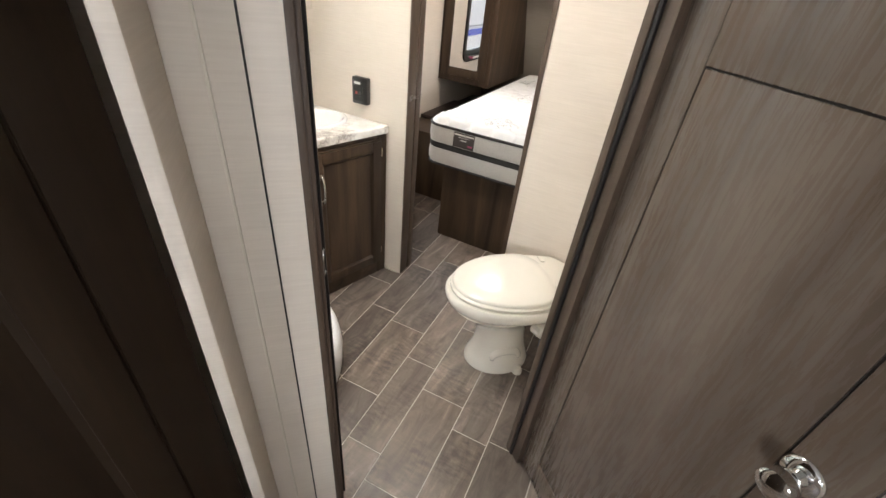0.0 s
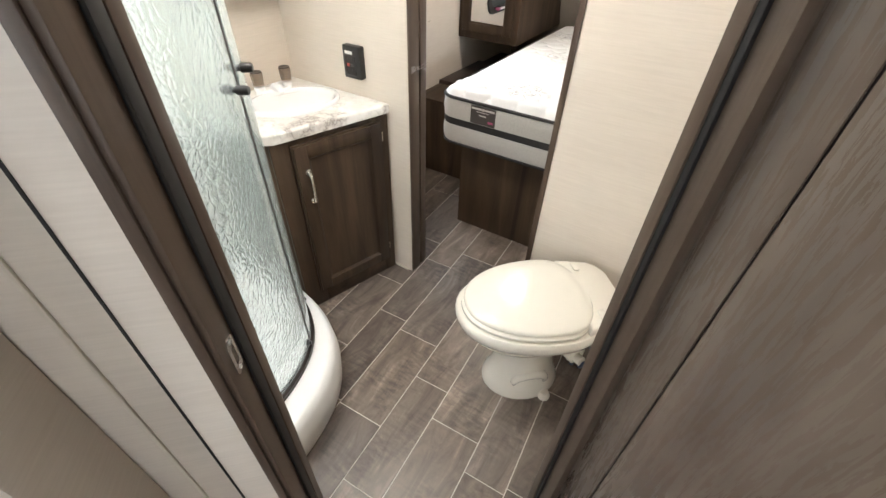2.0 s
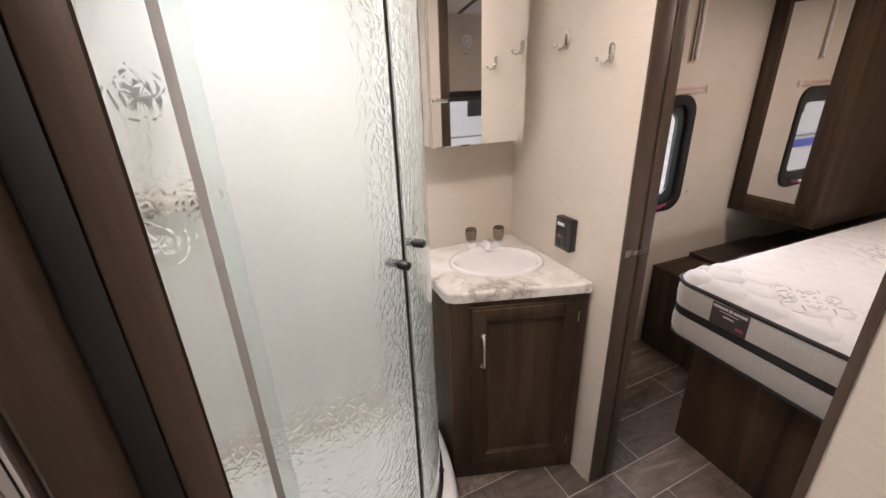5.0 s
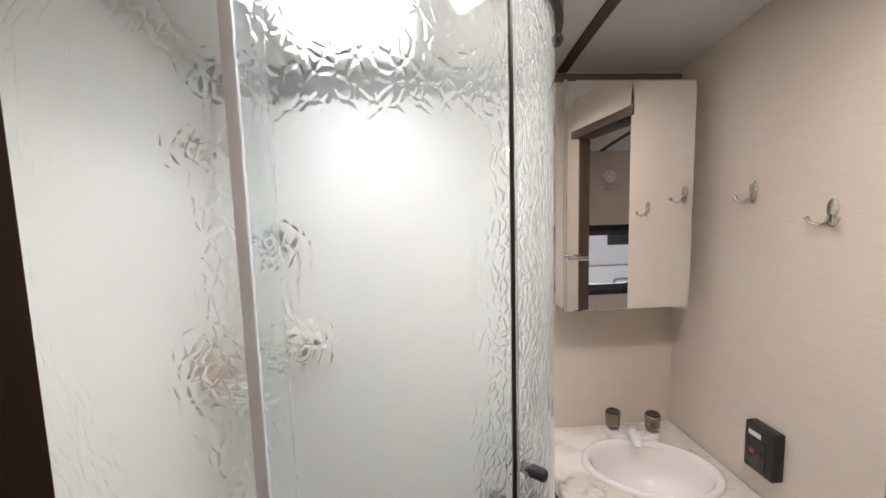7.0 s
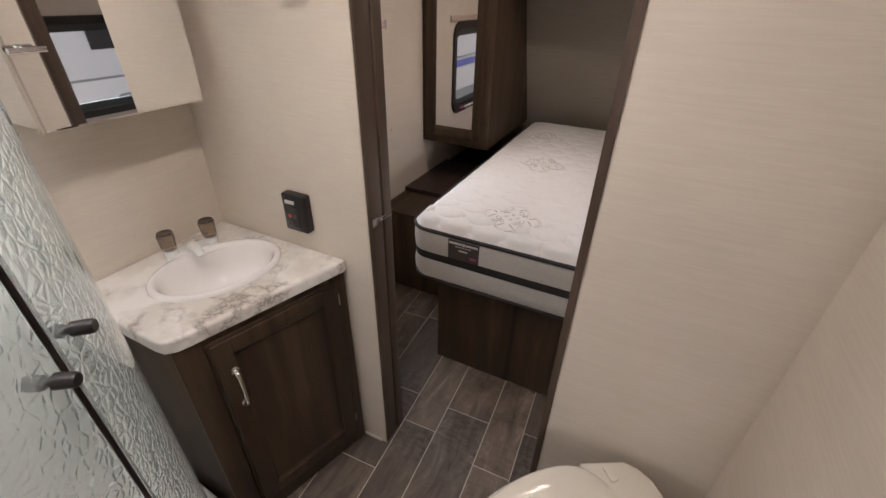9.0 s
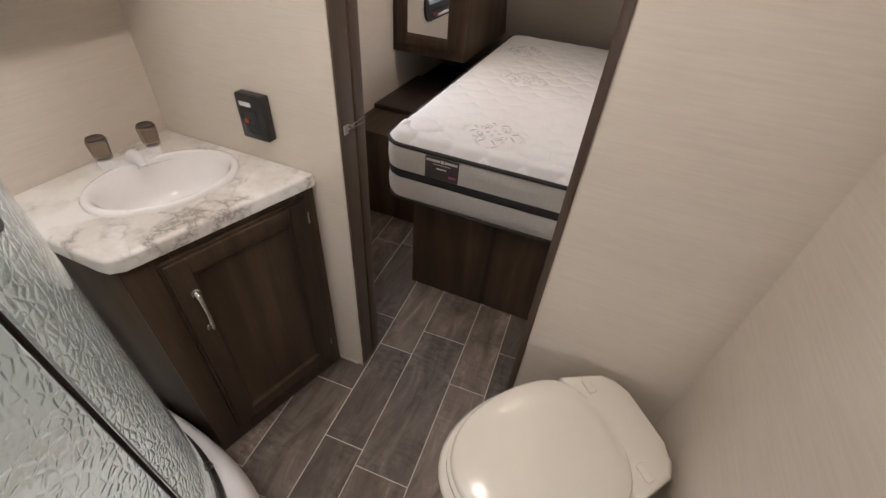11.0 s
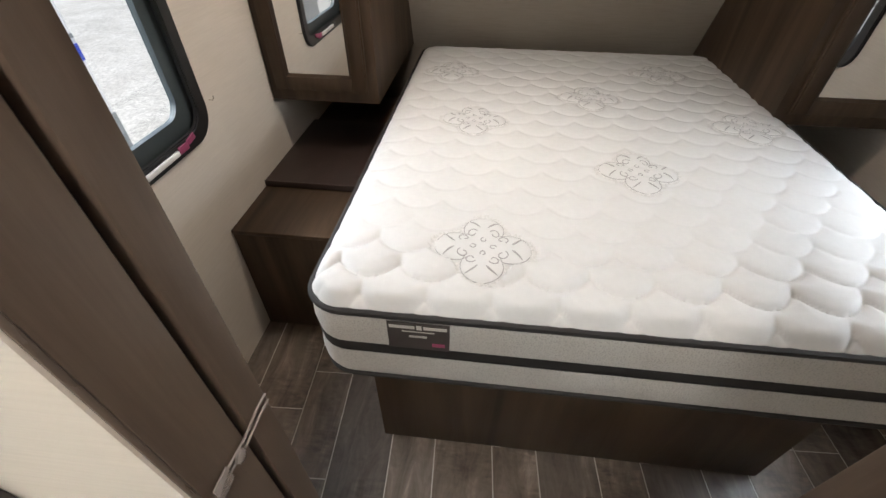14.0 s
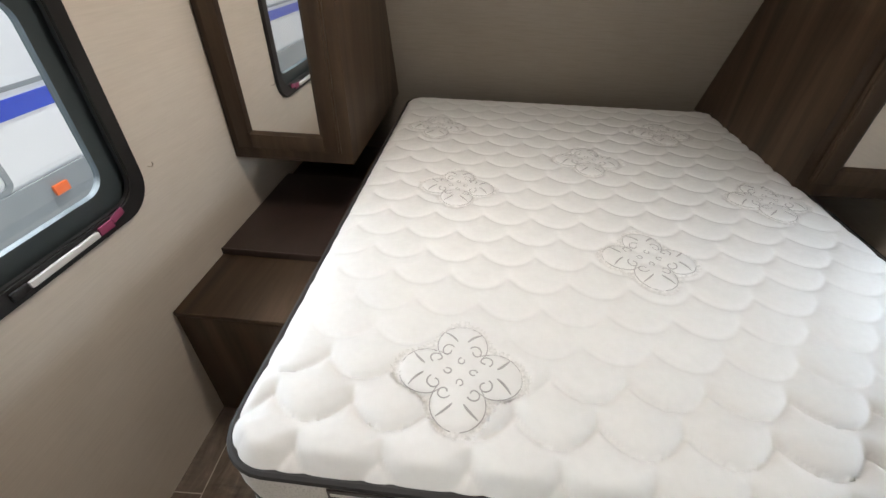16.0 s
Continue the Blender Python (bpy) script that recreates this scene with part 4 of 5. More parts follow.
ot = thing("power_outlet", (-0.957, YP, 1.03), "black bathroom power outlet box with a red test button", "outlet")
part("box", swap_yz(prism(rounded(-0.996, -0.906, 0.974, 1.100, 0.006, 3), 0, 0.030, 0.004), YP - 0.030), BLACK, ot)
part("insert", box(-0.984, -0.930, YP - 0.033, YP - 0.030, 0.990, 1.062, 0.001), plain("black_insert", (0.03, 0.029, 0.028), 0.25), ot)
part("label", box(-0.982, -0.945, YP - 0.0322, YP - 0.030, 1.068, 1.080, 0.0005), WHITEPL, ot, "small white sticker")
part("button", box(-0.973, -0.960, YP - 0.0352, YP - 0.033, 1.022, 1.034, 0.0007), REDPL, ot, "red button")
part("button", box(-0.953, -0.940, YP - 0.0352, YP - 0.033, 1.022, 1.034, 0.0007), BLACK, ot)
for z in (1.004, 1.048):
    for dx in (-0.971, -0.949):
        part("slot", box(dx, dx + 0.003, YP - 0.0334, YP - 0.0329, z, z + 0.009), RUBBER, ot)

cl = thing("door_strap", (-0.694, 1.90, 1.05), "clear plastic strap hanging on the door jamb", "strap")
for dz in (0.0, 0.013):
    part("cord", tube([(-0.6885, 2.012, 1.034 + dz), (-0.6885, 1.990, 1.036 + dz), (-0.6875, 1.960, 1.037 + dz * 0.8), (-0.6880, 1.935, 1.041 + dz * 0.7), (-0.6885, 1.912, 1.043 + dz)], 0.0017, 6), ACRYLIC, cl)
part("tab", box(-0.6890, -0.6865, 1.904, 1.928, 1.032, 1.058, 0.001), ACRYLIC, cl, "clear plastic tab")
part("button", lathe([(0.008, 0), (0.008, 0.003), (0.005, 0.005), (0, 0.0055)], 16, m=Matrix.Translation((-0.6865, 1.944, 1.043)) @ pose(0, 0, 0, 0, 90, 0)), ACRYLIC, cl, "clear round button")

# ---- toilet ----
TROT = math.degrees(math.atan2(-0.657, -0.754))
to = thing("toilet", (0.072, 1.637, 0), "bone white toilet with closed lid and pedestal foot", "toilet", rot=TROT)
to.scale = (1.07, 1.07, 1.08)


def egg(front, back, half, n=48):
    """A seat outline: long towards +x, flattened at the back."""
    pts = []
    for i in range(n):
        a = 2 * math.pi * i / n
        c, s = math.cos(a), math.sin(a)
        x = front * c if c > 0 else back * abs(c) ** 0.75 * -1
        pts.append((x, half * (abs(s) ** 0.92) * (1 if s > 0 else -1)))
    return pts


def loft(levels, cap_bottom=True, cap_top=True):
    bm = bmesh.new()
    rows = [[bm.verts.new((x, y, z)) for x, y in pts] for pts, z in levels]
    for a, b in zip(rows, rows[1:]):
        for i in range(len(a)):
            bm.faces.new((a[i], a[(i + 1) % len(a)], b[(i + 1) % len(a)], b[i]))
    if cap_bottom:
        bm.faces.new(rows[0][::-1])
    if cap_top:
        bm.faces.new(rows[-1])
    return bm


def oval(cx, rx, ry, n=48):
    return [(cx + rx * math.cos(2 * math.pi * i / n), ry * math.sin(2 * math.pi * i / n)) for i in range(n)]


part("pedestal", loft([(oval(0.02, 0.150, 0.118), 0.0), (oval(0.02, 0.150, 0.118), 0.018), (oval(0.02, 0.138, 0.106), 0.045), (oval(0.02, 0.120, 0.092), 0.10), (oval(0.025, 0.112, 0.088), 0.17), (oval(0.035, 0.122, 0.098), 0.23), (oval(0.05, 0.16, 0.128), 0.29), (oval(0.06, 0.205, 0.16), 0.335)]), BONE, to, local=True, smooth=70)
part("rim", loft([(egg(0.250, 0.195, 0.155), 0.330), (egg(0.288, 0.205, 0.184), 0.362), (egg(0.296, 0.208, 0.190), 0.385), (egg(0.296, 0.208, 0.190), 0.405), (egg(0.288, 0.203, 0.184), 0.414)]), BONE, to, local=True, smooth=50)
part("seat", loft([(egg(0.272, 0.150, 0.172), 0.4142), (egg(0.278, 0.152, 0.178), 0.420), (egg(0.278, 0.152, 0.178), 0.430), (egg(0.272, 0.150, 0.172), 0.4345)]), BONE_PLASTIC, to, local=True, smooth=50)
part("lid", loft([(egg(0.262, 0.146, 0.164), 0.4347), (egg(0.270, 0.150, 0.171), 0.438), (egg(0.270, 0.150, 0.171), 0.447), (egg(0.262, 0.146, 0.164), 0.454), (egg(0.240, 0.132, 0.146), 0.4555), (egg(0.232, 0.127, 0.139), 0.4585), (egg(0.19, 0.104, 0.113), 0.4615), (egg(0.10, 0.055, 0.06), 0.4635)]), BONE_PLASTIC, to, local=True, smooth=50)
part("deck", prism([(-0.10, -0.166), (-0.215, -0.142), (-0.245, -0.115), (-0.252, -0.07), (-0.252, 0.07), (-0.245, 0.115), (-0.215, 0.142), (-0.10, 0.166)], 0.345, 0.447, 0.014, seg=3), BONE, to, local=True, smooth=50)
for y in (-0.115, 0.115):
    part("hinge", prism(rounded(-0.168, -0.144, y - 0.022, y + 0.022, 0.008, 4), 0.4472, 0.4545, 0.003), BONE_PLASTIC, to, local=True)
bm = tube([(0.015 + 0.060 * math.cos(a), 0.083, 0.075 + 0.040 * math.sin(a)) for a in [radians(-20 + 18 * i) for i in range(13)]], [0.010 + 0.012 * math.sin(math.pi * i / 12) for i in range(13)], 12)
part("trap_moulding", bm, BONE, to, "rounded trap bulge on the foot", local=True, smooth=80)
part("bolt_cap", lathe([(0.024, 0.0), (0.024, 0.012), (0.016, 0.026), (0, 0.030)], 18, m=pose(-0.045, 0.112, 0.0)), BONE_PLASTIC, to, local=True)
part("valve_body", join(lathe([(0.026, -0.02), (0.028, 0.03), (0.018, 0.034), (0.018, 0.06), (0, 0.06)], 16, m=pose(-0.115, 0.075, 0.215, -80, 0, 20)), box(-0.16, -0.10, 0.05, 0.10, 0.19, 0.25, 0.008)), BONE_PLASTIC, to, "water valve on the side", local=True)
part("supply_hose", tube([(-0.13, 0.13, 0.20), (-0.15, 0.14, 0.23), (-0.18, 0.12, 0.25), (-0.20, 0.06, 0.22), (-0.20, 0.0, 0.12), (-0.21, -0.01, 0.0)], 0.009, 8), plain("navy_hose", (0.02, 0.035, 0.07), 0.4), to, "dark blue water hose", local=True)

# ---- bathroom door leaf, open at a right angle ----
LF = new("door_leaf")
LF.matrix_basis = DIAG @ pose(1.077, 0.603, 0.0)
tagged(LF, "open grey-brown wooden bathroom door with a chrome knob", "door")


def leaf_box(d0, d1, z0, z1, y0, y1, b=0.0015):
    return box(y0, y1, -d1, -d0, z0, z1, b)


part("core", leaf_box(0.0, 0.665, 0.012, 2.015, 0.0045, 0.030), plain("groove_dark", (0.028, 0.020, 0.016), 0.6), LF, local=True)
for d0, d1, z0, z1 in ((0.0, 0.118, 0.012, 2.015), (0.572, 0.665, 0.012, 2.015)):
    part("stile", leaf_box(d0, d1, z0, z1, 0.0, 0.0044), DOORWOOD, LF, local=True)
for z0, z1 in ((0.012, 0.14), (1.478, 1.60), (1.90, 2.015)):
    part("rail", leaf_box(0.1182, 0.5718, z0, z1, 0.0, 0.0044), DOORWOOD, LF, local=True)
for z0, z1 in ((0.144, 1.474), (1.604, 1.896)):
    part("panel", leaf_box(0.122, 0.568, z0, z1, 0.0, 0.0044), DOORWOOD, LF, local=True)
for z in (0.25, 1.02, 1.8):
    part("hinge", tube([(-0.004, 0.004, z - 0.035), (-0.004, 0.004, z + 0.035)], 0.005, 10), BRONZE, LF, local=True)
km = pose(0.0, -0.602, 0.983, 0, -90, 0)
kn = part("door_knob", lathe([(0.033, 0.0), (0.033, 0.004), (0.028, 0.009), (0.014, 0.011), (0.012, 0.024), (0.014, 0.030), (0.024, 0.040), (0.027, 0.055), (0.026, 0.066), (0.020, 0.070), (0, 0.071)], 32, m=km), CHROME, LF, "polished chrome knob", local=True, smooth=50)

# ---- hall beside the bathroom door ----
hp1 = new("corner_post")
hp1.matrix_basis = DIAG
tagged(hp1, "cream edged corner post beside the dark pantry", "post", kind="structure")
part("post", box(0.176, 0.204, 0.447, H0 - 0.0005, 0, 2.1, 0.004), CREAM, hp1, local=True)
bt = new("wall_batten")
bt.matrix_basis = DIAG
tagged(bt, "thin pale batten and dark seam strip on the hall wall", "batten", kind="structure")
part("edge_strip", box(0.252, 0.2575, H0 - 0.005, H0 - 0.0004, 0, 2.08, 0.001), plain("pale_strip", (0.66, 0.60, 0.50), 0.4), bt, local=True)
part("seam_strip", box(0.308, 0.3115, H0 - 0.0016, H0 - 0.0003, 0, 2.08), RUBBER, bt, "dark seam", local=True)
pc = thing("pantry_cabinet", (-0.55, -0.2, 0), "tall dark wood pantry cabinet with a nickel knob", "cabinet")
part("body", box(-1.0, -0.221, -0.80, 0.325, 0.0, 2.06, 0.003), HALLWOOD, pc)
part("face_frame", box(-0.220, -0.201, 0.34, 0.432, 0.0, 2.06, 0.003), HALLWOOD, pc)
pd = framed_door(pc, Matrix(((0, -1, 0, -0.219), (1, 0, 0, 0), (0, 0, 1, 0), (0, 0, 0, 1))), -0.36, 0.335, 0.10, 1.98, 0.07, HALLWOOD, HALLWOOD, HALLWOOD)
part("knob", lathe([(0.010, 0), (0.006, 0.004), (0.006, 0.016), (0.015, 0.022), (0.016, 0.028), (0, 0.033)], 20, m=pose(-0.199, 0.135, 0.92, 0, 90, 0)), NICKEL, pd, "nickel knob")
lw = thing("hall_window", (XR, -0.75, 0.95), "black framed window in the hall wall", "window")
lw["kind"] = "structure"
oo, ii = rounded(HWIN[0] - 0.02, HWIN[1] + 0.02, HWIN[2] - 0.02, HWIN[3] + 0.02, 0.09), rounded(HWIN[0] + 0.04, HWIN[1] - 0.04, HWIN[2] + 0.04, HWIN[3] - 0.04, 0.05)
part("window_frame", swap_xz(ring(oo, ii, 0.0, 0.014), XR - 0.014), BLACK, lw)
part("pane", box(XR + 0.03, XR + 0.034, HWIN[0] + 0.01, HWIN[1] - 0.01, HWIN[2] + 0.01, HWIN[3] - 0.01), PANE, lw, shadow=False)
rw = thing("rear_window", (0.3, -2.6, 1.0), "black framed wide window in the rear wall", "window")
rw["kind"] = "structure"
part("window_frame", swap_yz(ring(rounded(-0.37, 0.97, 0.98, 1.74, 0.09), rounded(-0.31, 0.91, 1.04, 1.68, 0.05), 0, 0.014), -2.60), BLACK, rw)
part("pane", box(-0.345, 0.945, -2.64, -2.636, 1.005, 1.715), PANE, rw, shadow=False)

# ---- bed ----
MX0, MX1, MY0, MY1 = -0.825, 0.660, 2.333, 4.20
bb = thing("bed_base", (-0.1, 3.3, 0), "dark walnut plywood platform under the mattress", "bed base")
part("front_panel", box(-0.735, 0.53, 2.440, 2.455, 0.0, 0.548, 0.002), WALNUT, bb)
part("side_panel", box(-0.735, -0.720, 2.4555, 4.15, 0.0, 0.548, 0.002), WALNUT, bb)
part("side_panel", box(0.515, 0.53, 2.4555, 4.15, 0.0, 0.548, 0.002), WALNUT, bb)
part("deck", box(-0.755, 0.60, 2.425, 4.15, 0.5485, 0.558, 0.002), WALNUT_X, bb)

mt = thing("mattress", (-0.08, 3.27, 0.558), "white quilted mattress with grey knit border and black piping", "mattress")
MOTIFS = [(-0.445, 2.535), (0.005, 2.935), (-0.505, 3.245), (-0.055, 3.505), (0.465, 3.29), (-0.63, 3.76), (0.30, 3.82)]
PETALS = [(0.064 * math.cos(radians(a)), 0.064 * math.sin(radians(a))) for a in (0, 90, 180, 270)]


def quilt(x, y):
    """Height of the quilting (rows of scallops with upward points), and whether the spot is stippled."""
    n0 = math.floor((y - 2.366) / 0.092)
    d = 1.0
    for n in (n0, n0 + 1, n0 + 2):
        g = ((x + 0.279) / 0.14 + 0.5 * (n % 2)) % 1.0
        q = 2 * g - 1
        bow = 1 - abs(q) ** 2.2
        slope = 1.45 * abs(q) ** 1.2
        d = min(d, abs(y - 2.366 - 0.092 * n + 0.046 * bow) / math.hypot(1, slope))
    amp = 0.52 + 1.15 * min(1.0, max(0.0, (2.62 - y) / 0.15))
    h, st = amp * (0.0080 * (1 - math.exp(-d / 0.006)) + 0.0065 * min(1.0, d / 0.034) ** 0.8), False
    for mx, my in MOTIFS:
        dx, dy = x - mx, y - my
        r = math.hypot(dx, dy)
        if r < 0.17:
            best = 0.0
            for px, py in PETALS:
                ax = 0.050
                d = math.hypot(dx - px, dy - py) / ax
                best = max(best, math.sqrt(max(0.0, 1 - d * d)))
            centre = math.sqrt(max(0.0, 1 - (r / 0.036) ** 2)) * 0.8
            best = max(best, centre)
            lobed = 0.112 + 0.018 * math.cos(4 * math.atan2(dy, dx))
            if r < lobed:
                h, st = 0.004 + 0.012 * best ** 0.7, best < 0.02
    return h, st


def edge_in(x, y):
    return min(x - MX0, MX1 - x, y - MY0, MY1 - y)


CR = 0.085


def top_z(x, y):
    e = max(edge_in(x, y), 0.0)
    f = 1 - math.exp(-e / 0.03)
    return 0.806 + 0.024 * f + quilt(x, y)[0] * min(1.0, e / 0.03 + 0.15)


def corner_fit(x, y):
    """Pull the square's corners in to round ones."""
    cx = min(max(x, MX0 + CR), MX1 - CR)
    cy = min(max(y, MY0 + CR), MY1 - CR)
    dx, dy = x - cx, y - cy
    if dx and dy:
        k = max(abs(dx), abs(dy)) / math.hypot(dx, dy)
        dx, dy = dx * k, dy * k
    return cx + dx, cy + dy


NX, NY = 270, 336
bm = bmesh.new()
grid = []
for j in range(NY + 1):
    row = []
    for i in range(NX + 1):
        x0, y0 = MX0 + (MX1 - MX0) * i / NX, MY0 + (MY1 - MY0) * j / NY
        x, y = corner_fit(x0, y0)
        row.append(bm.verts.new((x, y, top_z(x0, y0))))
    grid.append(row)
for j in range(NY):
    for i in range(NX):
        f = bm.faces.new((grid[j][i], grid[j][i + 1], grid[j + 1][i + 1], grid[j + 1][i]))
        c = f.calc_center_median()
        if quilt(c.x, c.y)[1]:
            f.material_index = 1
top = part("quilted_top", bm, QUILT, mt, smooth=80)
top.data.materials.append(FUZZ)
MOUT = rounded(MX0, MX1, MY0, MY1, CR, 8)


def inset(d):
    return rounded(MX0 + d, MX1 - d, MY0 + d, MY1 - d, CR - d, 8)


def belt(levels):
    return loft([(inset(d), z) for d, z in levels], False, False)


part("upper_border", belt([(0.004, 0.802), (-0.004, 0.78), (-0.006, 0.745), (-0.002, 0.704)]), GREYKNIT, mt, smooth=60)
part("band", belt([(-0.001, 0.7035), (-0.003, 0.690), (-0.001, 0.6685)]), BAND, mt, "black woven band", smooth=60)
part("lower_border", belt([(-0.002, 0.668), (-0.006, 0.63), (-0.004, 0.595), (0.006, 0.570)]), GREYKNIT, mt, smooth=60)
part("piping", tube([(x, y, 0.806) for x, y in inset(0.0)], 0.0085, 8, True), PIPING, mt, "black piping")
part("piping", tube([(x, y, 0.567) for x, y in inset(0.004)], 0.0075, 8, True), PIPING, mt, "black piping")
part("underside", prism(inset(0.008), 0.5585, 0.57), GREYKNIT, mt)
lb = part("label", box(-0.637, -0.502, MY0 - 0.0085, MY0 - 0.005, 0.708, 0.796, 0.001), LABELGREY, mt, "dark sewn label with pale printed bars")
for x0, x1, z0, z1, m in ((-0.632, -0.577, 0.779, 0.788, PALE), (-0.573, -0.562, 0.777, 0.790, PALE), (-0.558, -0.508, 0.779, 0.788, PALE), (-0.605, -0.535, 0.768, 0.7705, PALE), (-0.590, -0.551, 0.750, 0.756, PALE), (-0.540, -0.512, 0.722, 0.733, PINK)):
    part("printed_bar", box(x0, x1, MY0 - 0.0094, MY0 - 0.0085, z0, z1), m, lb)


def on_top(x, y):
    return (x, y, top_z(x, y) + 0.0002)


for mx, my in MOTIFS:
    bm = bmesh.new()
    for a in (0, 90, 180, 270):
        ca, sa = math.cos(radians(a)), math.sin(radians(a))

        def spot(r, t):
            return on_top(mx + r * ca - t * sa, my + r * sa + t * ca)

        arc = [spot(0.064 + 0.050 * math.cos(radians(b)), 0.049 * math.sin(radians(b))) for b in range(-125, 126, 10)]
        tube(arc, 0.0010, 5, bm=bm)
        for s in (-1, 1):
            curl = [spot(0.046 + 0.013 * math.cos(radians(b)) * (1 - b / 560), s * (0.027 + 0.012 * math.sin(radians(b)) * (1 - b / 560))) for b in range(-60, 290, 25)]
            tube(curl, 0.0014, 5, bm=bm)
            tube([spot(0.068 + 0.024 * q, s * (0.010 + 0.016 * q + 0.010 * q * q)) for q in (0, 0.25, 0.5, 0.75, 1.0)], [0.0012, 0.0022, 0.0024, 0.002, 0.001], 5, bm=bm)
        tube([spot(0.024 + 0.007 * math.cos(radians(b)), 0.006 * math.sin(radians(b))) for b in range(0, 330, 30)], 0.0013, 5, bm=bm)
    part("embroidery", bm, THREAD, mt, "grey embroidered quatrefoil")


# ---- cabinets round the bed ----
def profile_x(pts, x0, x1, bevel=0.0):
    """An outline in y and z carried from x0 to x1."""
    return swap_xz(prism(pts, 0, x1 - x0, bevel), x0)


def head_y(z):
    return 4.30 - 0.44 * (z - 0.8)


def closet(x0, x1, mirror_left, group):
    w = thing("wardrobe", ((x0 + x1) / 2, 3.8, 0.8), "dark walnut wardrobe with a mirrored door beside the bed", "wardrobe", group)
    part("body", profile_x([(3.43, 0.80), (head_y(0.8) - 0.004, 0.80), (head_y(1.985) - 0.004, 1.985), (3.43, 1.985)], x0, x1), WALNUT, w)
    m = pose(0, 3.4295, 0)
    d0, d1 = (x0 + 0.035, x1 - 0.045) if mirror_left else (x0 + 0.045, x1 - 0.035)
    d = framed_door(w, m, d0, d1, 0.850, 1.945, 0.052, WALNUT, WALNUT, MIRROR, "tall mirror panel")
    xh = d0 if mirror_left else d1
    for z in (0.93, 1.86):
        part("hinge", tube([(xh + (-0.004 if mirror_left else 0.004), 3.424, z - 0.025), (xh + (-0.004 if mirror_left else 0.004), 3.424, z + 0.025)], 0.0045, 8), NICKEL, d, "nickel hinge")
    return w


closet(XL + 0.001, -0.905, True, "wardrobes beside the bed")
closet(0.619, XR - 0.001, False, "wardrobes beside the bed")


def nightstand(x0, x1):
    n = thing("nightstand", ((x0 + x1) / 2, 3.5, 0), "dark walnut built-in bedside platform", "nightstand", "bedside platforms")
    part("front_panel", box(x0, x1, 2.880, 2.896, 0.0, 0.512, 0.002), WALNUT, n)
    part("top_panel", box(x0, x1, 2.876, 4.2, 0.5125, 0.530, 0.002), WALNUT_Y, n)
    part("back_panel", box(x0, x1, 4.1, 4.115, 0.0, 0.512), WALNUT, n)
    return n


nightstand(XL + 0.002, -0.757)
nightstand(0.61, XR - 0.002)
for x0, x1 in ((XL + 0.003, -0.862), (0.71, XR - 0.003)):
    lid = thing("bedside_lid", ((x0 + x1) / 2, 3.4, 0.53), "dark brown flat lid lying on the bedside platform", "lid", "bedside lids")
    part("board", box(x0, x1, 3.181, 3.78, 0.5302, 0.556, 0.004), DARKPAD, lid)
    part("front_lip", box(x0, x1, 3.173, 3.1808, 0.5302, 0.558, 0.003), DARKPAD, lid)

structure("wall_head_panel", profile_x([(head_y(0.0), 0.0), (head_y(0.0) + 0.02, 0.0), (head_y(2.05) + 0.02, 2.05), (head_y(2.05), 2.05)], XL, XR), TAUPE, "taupe sloped headboard wall", "wall")
oc = thing("overhead_cabinet", (-0.13, 3.75, 1.66), "walnut overhead cabinet with two framed frosted doors", "cabinet")
part("body", profile_x([(3.56, 1.665), (head_y(1.665) - 0.004, 1.665), (head_y(1.975) - 0.004, 1.975), (3.56, 1.975)], -0.903, 0.617), WALNUT_X, oc)
for x0, x1 in ((-0.890, -0.325), (0.045, 0.605)):
    d = framed_door(oc, pose(0, 3.5595, 0), x0, x1, 1.685, 1.925, 0.040, GOLDWOOD, GOLDWOOD, FROST, "frosted panel")
    for xk in (x0 + 0.015, x1 - 0.015):
        part("knob", lathe([(0.008, 0), (0.005, 0.004), (0.005, 0.012), (0.010, 0.018), (0, 0.024)], 14, m=pose(xk, 3.539, 1.80, 90, 0, 0)), NICKEL, d, "small nickel knob")
sf = [(2.955, 2.095), (3.05, 2.082), (3.18, 2.052), (3.32, 2.010), (3.43, 1.990), (3.575, 1.982), (3.575, 2.24), (2.955, 2.24)]
structure("soffit", profile_x(sf, XL, XR), wood("soffit_wood", (0.050, 0.034, 0.026), (0.085, 0.062, 0.048), "x"), "dark walnut curved soffit over the bed", "soffit")


def ceiling_lamp(loc, tilt, mat, label, r=0.062):
    l = thing("ceiling_lamp", loc, label, "lamp")
    m = pose(*loc, 180 + tilt, 0, 0)
    part("rim", lathe([(r * 0.80, 0.012), (r * 0.84, 0.020), (r, 0.014), (r + 0.006, 0.0)], 32, m=m), WHITEPL, l)
    part("lens", lathe([(r * 0.82, 0.010), (r * 0.72, 0.017), (r * 0.4, 0.022), (0, 0.024)], 32, m=m), mat, l, "glowing lens")


ceiling_lamp((-0.42, 1.38, ceil_z(-0.42) - 0.001), 0, LAMPGLOW, "round lit ceiling lamp in the bathroom")
ceiling_lamp((-0.50, 3.06, 2.079), 10, BEDGLOW, "round lit lamp on the soffit over the bed")
pl = thing("puck_light", (-0.62, 3.72, 1.665), "small unlit white puck light under the overhead cabinet", "lamp")
part("disc", lathe([(0.035, 0), (0.035, 0.008), (0.028, 0.013), (0, 0.014)], 24, m=pose(-0.62, 3.68, 1.6648, 180, 0, 0)), WHITEPL, pl)

